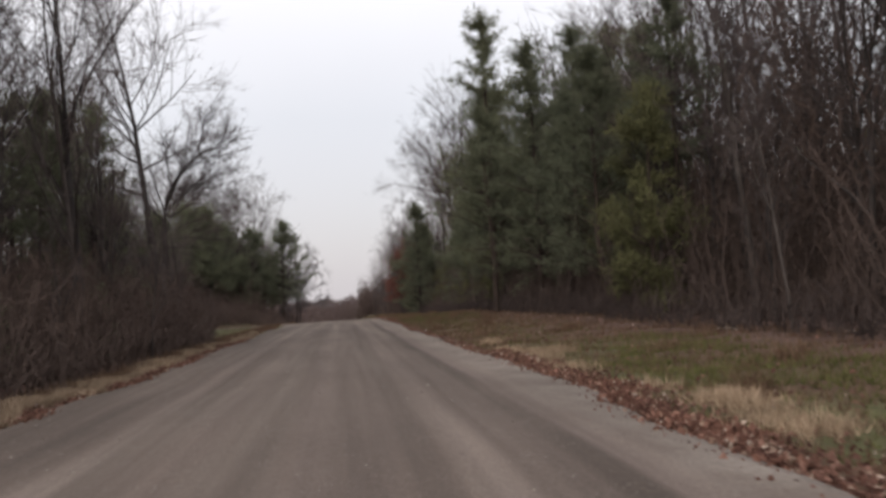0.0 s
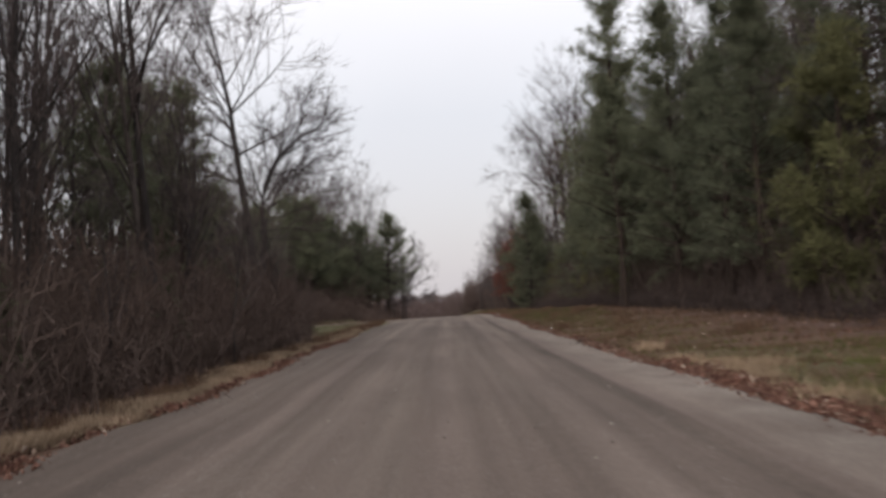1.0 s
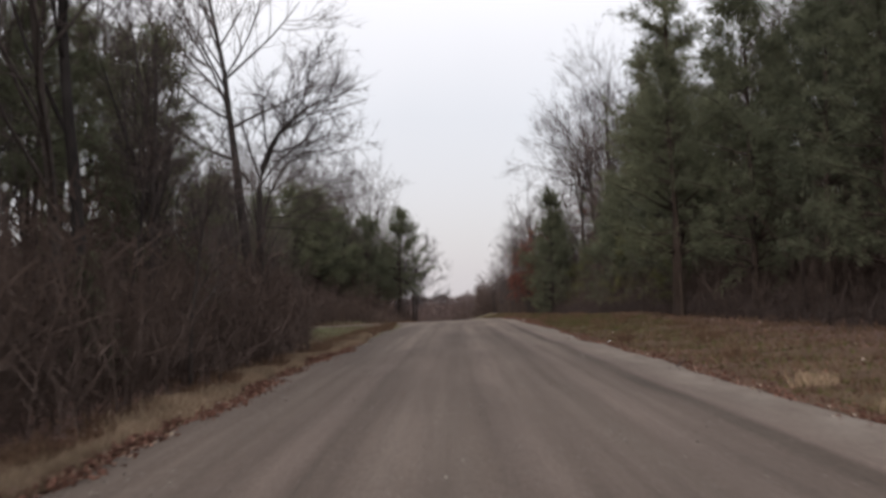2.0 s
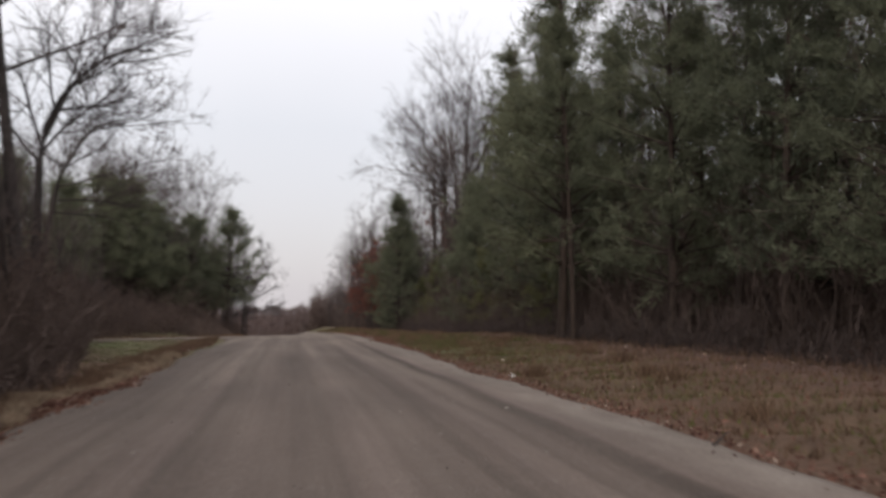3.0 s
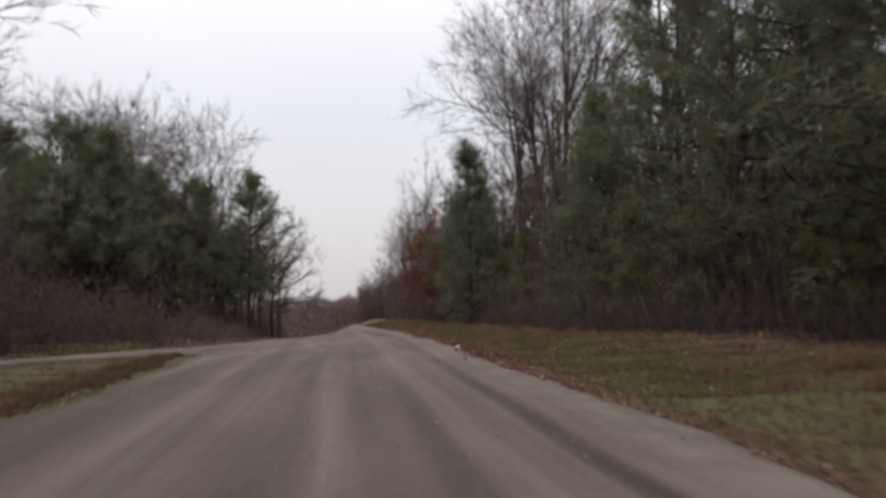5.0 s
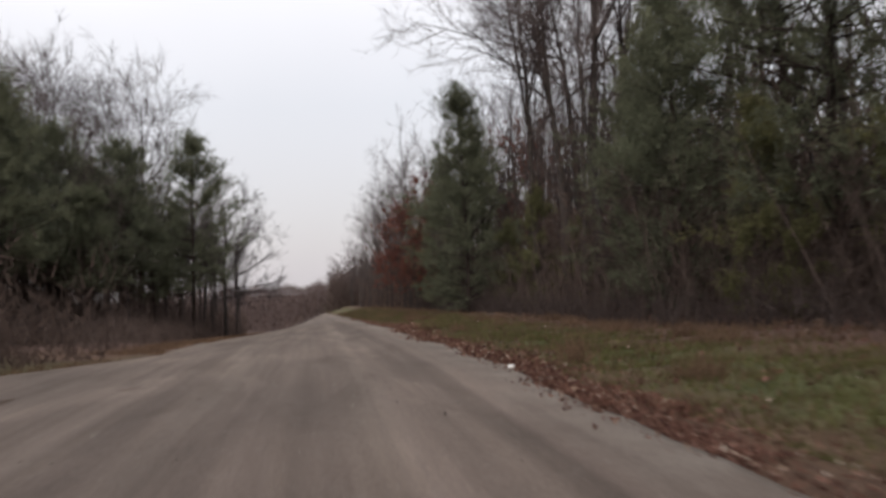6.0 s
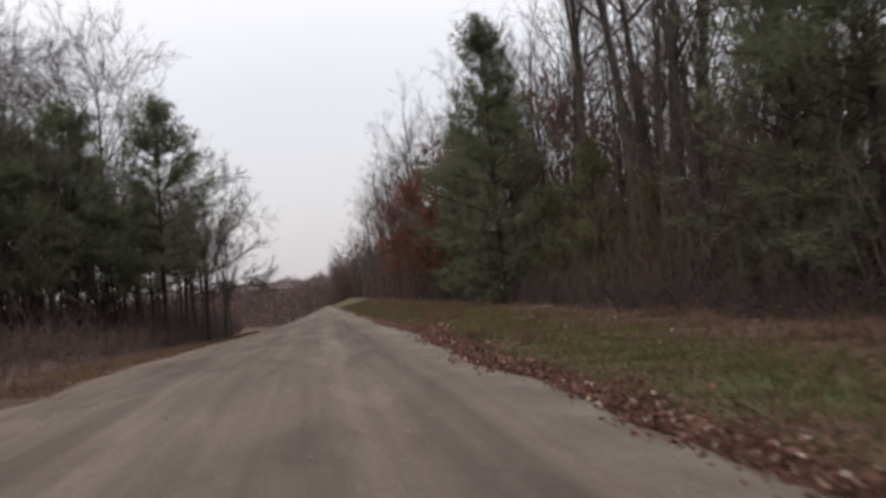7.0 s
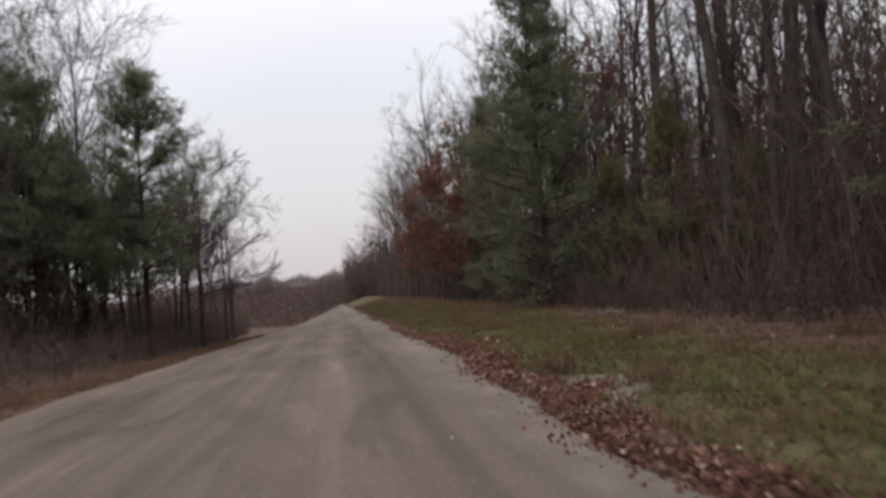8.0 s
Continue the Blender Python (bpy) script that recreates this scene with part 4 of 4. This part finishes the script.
def woods_mass(name, label, spots, H, mat, fine=45, thick=0.024):
    """Far or inner woods, too many to count: simple leafless trees, joined."""
    n = len(spots)
    xy = np.asarray(spots, float)
    foot = np.column_stack([xy, land(xy[:, 0], xy[:, 1]) - 0.1])
    h = H * rng.uniform(0.65, 1.1, n)
    trunk = branches(foot, np.column_stack([rng.normal(0, 0.06, (n, 2)), np.ones(n)]), h, h * 0.011, np.full(n, 0.03), 5, 0.05, 0.03)
    at, w, r, t = sprout(trunk, n * 14, 0.25, 1.0, 0.65, 0.2, 0.25)
    l1 = branches(at, w, np.median(h) * rng.uniform(0.12, 0.34, n * 14) * (1.2 - 0.6 * t), r * 0.5, np.full(n * 14, 0.012), 4, 0.14, 0.1)
    at, w, r, t = sprout(l1, n * fine, 0.1, 1.0, 0.7, 0.3, 0.1)
    l2 = branches(at, w, np.median(h) * rng.uniform(0.05, 0.13, n * fine), np.full(n * fine, thick), np.full(n * fine, 0.006), 2, 0.2, 0.05)
    tagged(new(name, mesh_of(name, *joined(tubes(trunk, 5), tubes(l1, 3), tubes(l2, 3)), mat)), label, "woods", kind="stuff")


def scatter(n, x0, x1, y0, y1):
    return np.column_stack([rng.uniform(x0, x1, n), rng.uniform(y0, y1, n)])


inner = np.concatenate([scatter(190, 20, 42, -5, 160), scatter(150, -42, -18, -5, 66), scatter(50, -50, -24, 104, 150)])
inner = inner[off_side(inner[:, 0], inner[:, 1]) > 1.5]
woods_mass("inner_woods", "deep leafless woods behind the forest edge", inner, 16, STEM, 55)
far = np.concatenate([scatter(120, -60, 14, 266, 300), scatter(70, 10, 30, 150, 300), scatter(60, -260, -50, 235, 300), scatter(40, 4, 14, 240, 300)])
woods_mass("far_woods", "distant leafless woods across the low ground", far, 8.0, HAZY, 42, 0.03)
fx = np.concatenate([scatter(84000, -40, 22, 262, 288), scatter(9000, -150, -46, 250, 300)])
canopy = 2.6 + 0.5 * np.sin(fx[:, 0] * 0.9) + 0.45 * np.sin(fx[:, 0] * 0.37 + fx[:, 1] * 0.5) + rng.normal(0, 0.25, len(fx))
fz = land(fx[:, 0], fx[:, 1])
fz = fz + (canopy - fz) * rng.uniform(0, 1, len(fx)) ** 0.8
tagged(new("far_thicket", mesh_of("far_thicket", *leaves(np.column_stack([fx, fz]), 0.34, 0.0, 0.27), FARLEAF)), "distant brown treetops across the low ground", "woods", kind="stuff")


def litter(name, label, count, x, y, size, mat):
    z = np.maximum(land(x, y), base(x, y) - 0.01) + rng.uniform(0.01, 0.06, count)
    tagged(new(name, mesh_of(name, *leaves(np.column_stack([x, y, z]), size), mat)), label, "leaves", kind="stuff")


n = 40000
ly = np.concatenate([rng.uniform(2, 125, 10000), rng.uniform(3, 22, 8000), rng.uniform(62, 100, 22000)])
heap = 0.55 + 0.45 * np.sin(ly * 0.83 + 2.2 * np.sin(ly * 0.31)) + 0.35 * np.sin(ly * 2.3 + np.sin(ly * 0.7))
lx = 3.02 + wobble(ly, 4.0) + flare_out(ly) + np.where(rng.uniform(0, 1, n) < 0.05, -0.2, 0.17 + 0.24 * np.clip(heap, 0, 1.4)) * np.abs(rng.normal(0, 1, n))
litter("leaf_litter", "drift of fallen brown leaves along the road edge", n, lx, ly, 0.062, LITTER)
# wind-blown heaps in the drift
n, each = 110, 170
hy = np.concatenate([rng.uniform(5, 22, 40), rng.uniform(64, 96, 70)])
hx = 3.12 + wobble(hy, 4.0) + flare_out(hy) + np.abs(rng.normal(0, 0.24, n))
px, py = np.repeat(hx, each) + rng.normal(0, 0.13, n * each), np.repeat(hy, each) + rng.normal(0, 0.2, n * each)
lift = 0.12 * np.exp(-((px - np.repeat(hx, each)) ** 2 + (py - np.repeat(hy, each)) ** 2) / 0.03) * rng.uniform(0, 1, n * each)
pz = np.maximum(land(px, py), base(px, py) - 0.01) + 0.015 + lift
tagged(new("leaf_heap", mesh_of("leaf_heap", *leaves(np.column_stack([px, py, pz]), 0.08), LITTER)), "small heaps of curled brown leaves at the road edge", "leaves", kind="stuff")
n = 6000
ly = rng.uniform(4, 62, n)
litter("leaf_litter", "fallen brown leaves in the dry grass", n, -4.55 + wobble(ly, 1.0) - np.abs(rng.normal(0, 0.6, n)), ly, 0.065, LITTER)
n, each = 46, 120
hy = rng.uniform(8, 40, n)
hx = -4.5 + wobble(hy, 1.0) - rng.normal(0, 0.1, n)
litter("leaf_heap", "dark leaves gathered where grass meets gravel", n * each, np.repeat(hx, each) + rng.normal(0, 0.12, n * each), np.repeat(hy, each) + rng.normal(0, 0.3, n * each), 0.065, LITTER)
n = 6000
litter("leaf_litter", "fallen leaves scattered over the grass", n, rng.uniform(4, 13, n), rng.uniform(4, 120, n), 0.09, LITTER)


def grass(name, label, count, x, y, tall, mat):
    z = land(x, y) - 0.01
    c = np.column_stack([x, y, z])
    v, f = needles(c, np.tile((0, 0, 1.0), (count, 1)), 3, tall, 0.022, 0.45)
    tagged(new(name, mesh_of(name, v, f, mat)), label, "grass", kind="stuff")


n = 26000
vy = np.where(rng.uniform(0, 1, n) < 0.82, rng.uniform(54, 122, n), rng.uniform(4, 60, n))
grass("verge_grass", "short green grass on the verge", n, np.clip(rng.normal(5.4, 1.1, n), 3.7, 8.5), vy, 0.12, GREEN)
n, each = 70, 160
hx, hy = rng.uniform(4.6, 7.4, n), np.concatenate([rng.uniform(9, 22, 22), rng.uniform(46, 118, 48)])
grass("verge_grass", "fresh green patches in the winter verge", n * each, np.repeat(hx, each) + rng.normal(0, 0.42, n * each), np.repeat(hy, each) + rng.normal(0, 0.8, n * each), 0.13, GREEN)
n = 24000
grass("dry_grass", "tan winter grass on the verge", n, rng.uniform(3.5, 10.2, n), rng.uniform(4, 122, n), 0.17, STRAW)
n = 4500
grass("dry_grass", "tan grass on the falling verge", n, rng.uniform(3.4, 9.5, n), rng.uniform(118, 175, n), 0.3, STRAW)
n = 4500
grass("verge_grass", "green grass on the falling verge", n, np.clip(rng.normal(5.2, 1.3, n), 3.6, 8.5), rng.uniform(118, 175, n), 0.22, GREEN)
n = 9000
sy_ = rng.uniform(84, 150, n)
sx_ = -4.65 + wobble(sy_, 1.0) - np.abs(rng.normal(0, 1.1, n))
keep = off_side(sx_, sy_) > 0.3
grass("dry_grass", "tan winter grass on the bank beyond the junction", int(keep.sum()), sx_[keep], sy_[keep], 0.2, STRAW)
n = 19000
gy_ = rng.uniform(4, 78, n)
gx_ = -4.85 + wobble(gy_, 1.0) - np.abs(rng.normal(0, 0.45, n))
keep = off_side(gx_, gy_) > 0.4
grass("dry_grass", "tan winter grass at the road edge", int(keep.sum()), gx_[keep], gy_[keep], 0.17, STRAW)
n = 18000
by_ = np.where(rng.uniform(0, 1, n) < 0.75, rng.uniform(5, 30, n), rng.uniform(28, 50, n))
bx_ = -4.62 + wobble(by_, 1.0) - np.abs(rng.normal(0, 0.3, n)) * (0.7 + 0.5 * np.sin(by_ * 1.1 + np.sin(by_ * 0.4)))
grass("bleached_grass", "pale bleached grass lining the gravel", n, bx_, by_, 0.2, BLEACHED)
w = np.column_stack([rng.uniform(-11.5, -4.8, 9000), rng.uniform(40, 80, 9000)])
w = w[(off_side(w[:, 0], w[:, 1]) > 0.5) & (w[:, 0] > left_edge(w[:, 1])) & (SIDE_N[0] * w[:, 0] + SIDE_N[1] * w[:, 1] < SIDE_MID)]
grass("verge_grass", "green grass wedge between the two roads", len(w), w[:, 0], w[:, 1], 0.07, GREEN)

n = 1500
fringe = past_side(41.1, 41.7, 40, 69)(n)
grass("dry_grass", "tan winter grass behind the side road", n, fringe[:, 0], fringe[:, 1], 0.22, STRAW)

n = 46
cx, cy = rng.uniform(3.9, 8.5, n), rng.uniform(5, 118, n)
k = 55
tx, ty = np.repeat(cx, k) + rng.normal(0, 0.16, n * k), np.repeat(cy, k) + rng.normal(0, 0.16, n * k)
grass("tall_grass", "tan clumps of taller winter grass", n * k, tx, ty, 0.38, STRAW)
n, k = 18, 90
cx, cy = 4.0 + np.abs(rng.normal(0, 0.3, n)), rng.uniform(6, 26, n)
cx[0], cy[0], cx[1], cy[1] = 4.0, 8.0, 4.15, 8.8
tx, ty = np.repeat(cx, k) + rng.normal(0, 0.18, n * k), np.repeat(cy, k) + rng.normal(0, 0.28, n * k)
grass("bleached_grass", "pale flattened grass among the fallen leaves", n * k, tx, ty, 0.22, BLEACHED)


# ---- small things ----
def fallen_branch(x, y, length, turn, mat=PALE, label="pale bleached branch lying at the forest edge"):
    b = branches(np.zeros((1, 3)), np.array([[math.cos(turn), math.sin(turn), 0.25]]), one(length), one(0.018), one(0.006), 7, 0.14, -0.04)
    at, way, r, t = sprout(b, 4, 0.3, 0.9, 0.7)
    tw = branches(at, way, np.full(4, length * 0.3), np.full(4, 0.007), np.full(4, 0.003), 4, 0.1, 0.0)
    ob = new("fallen_branch", mesh_of("fallen_branch", *joined(tubes(b, 6), tubes(tw, 4)), mat, True))
    ob.location = (x, y, max(float(land(x, y)), float(base(x, y)) + 0.02) + 0.04)
    return tagged(ob, label, "branch")


fallen_branch(9.3, 20.8, 0.6, 2.9)
fallen_branch(10.2, 16.9, 0.55, 3.1)
fallen_branch(8.9, 98, 0.8, 2.6)


def scrap(x, y, size):
    bm = bmesh.new()
    bmesh.ops.create_icosphere(bm, subdivisions=2, radius=size)
    for v in bm.verts:
        v.co *= 0.75 + 0.5 * noise.noise(v.co * 14 + Vector((x, y, 0)))
        v.co.z *= 0.6
    me = bpy.data.meshes.new("paper_scrap")
    bm.to_mesh(me)
    bm.free()
    me.materials.append(PAPER)
    ob = new("paper_scrap", me)
    ob.location = (x, y, max(float(land(x, y)), float(base(x, y)) + 0.02) + size * 0.45)
    return tagged(ob, "crumpled white paper litter in the leaves", "litter")


fallen_branch(3.75, 69.3, 0.55, 2.4, PALE, "pale stick lying among the fallen leaves")
fallen_branch(3.05, 29.4, 0.28, 0.4, BARK, "short dark twig lying on the gravel shoulder")
scrap(3.2, 70.0, 0.078)
scrap(3.75, 40.9, 0.045)
scrap(3.55, 39.9, 0.06)


def gravel(count):
    """Loose stones, thicker towards the shoulders."""
    y = 3 + 110 * rng.uniform(0, 1, count)
    side = rng.uniform(0, 1, count)
    x = np.where(side < 0.5, 2.6 + rng.normal(0, 0.35, count), np.where(side < 0.75, -4.1 + rng.normal(0, 0.3, count), rng.uniform(-4.2, 2.9, count)))
    x = np.clip(x, -4.3, 2.9)
    u = (x + 4.45) / 7.5
    z = base(x, y) + 0.05 * (1 - (2 * u - 1) ** 2) - 0.004
    r = rng.uniform(0.008, 0.02, count) * np.where(rng.uniform(0, 1, count) < 0.06, 1.7, 1.0)
    corner = np.array([(1, 0, 0), (0, 1, 0), (-1, 0, 0), (0, -1, 0), (0.1, 0.1, 0.8), (0, 0, -0.6)], float)
    face = np.array([(0, 1, 4), (1, 2, 4), (2, 3, 4), (3, 0, 4), (1, 0, 5), (2, 1, 5), (3, 2, 5), (0, 3, 5)])
    turn = rng.uniform(0, 6.28, count)
    c, sn = np.cos(turn)[:, None], np.sin(turn)[:, None]
    shape = corner[None] * rng.uniform(0.6, 1.3, (count, 6, 1)) * r[:, None, None]
    v = np.stack([shape[..., 0] * c - shape[..., 1] * sn, shape[..., 0] * sn + shape[..., 1] * c, shape[..., 2]], -1) + np.column_stack([x, y, z])[:, None]
    f = (face[None] + 6 * np.arange(count)[:, None, None]).reshape(-1, 3)
    tagged(new("loose_gravel", mesh_of("loose_gravel", v.reshape(-1, 3), f, STONE)), "loose gravel stones scattered on the road", "gravel", kind="stuff")


gravel(4500)
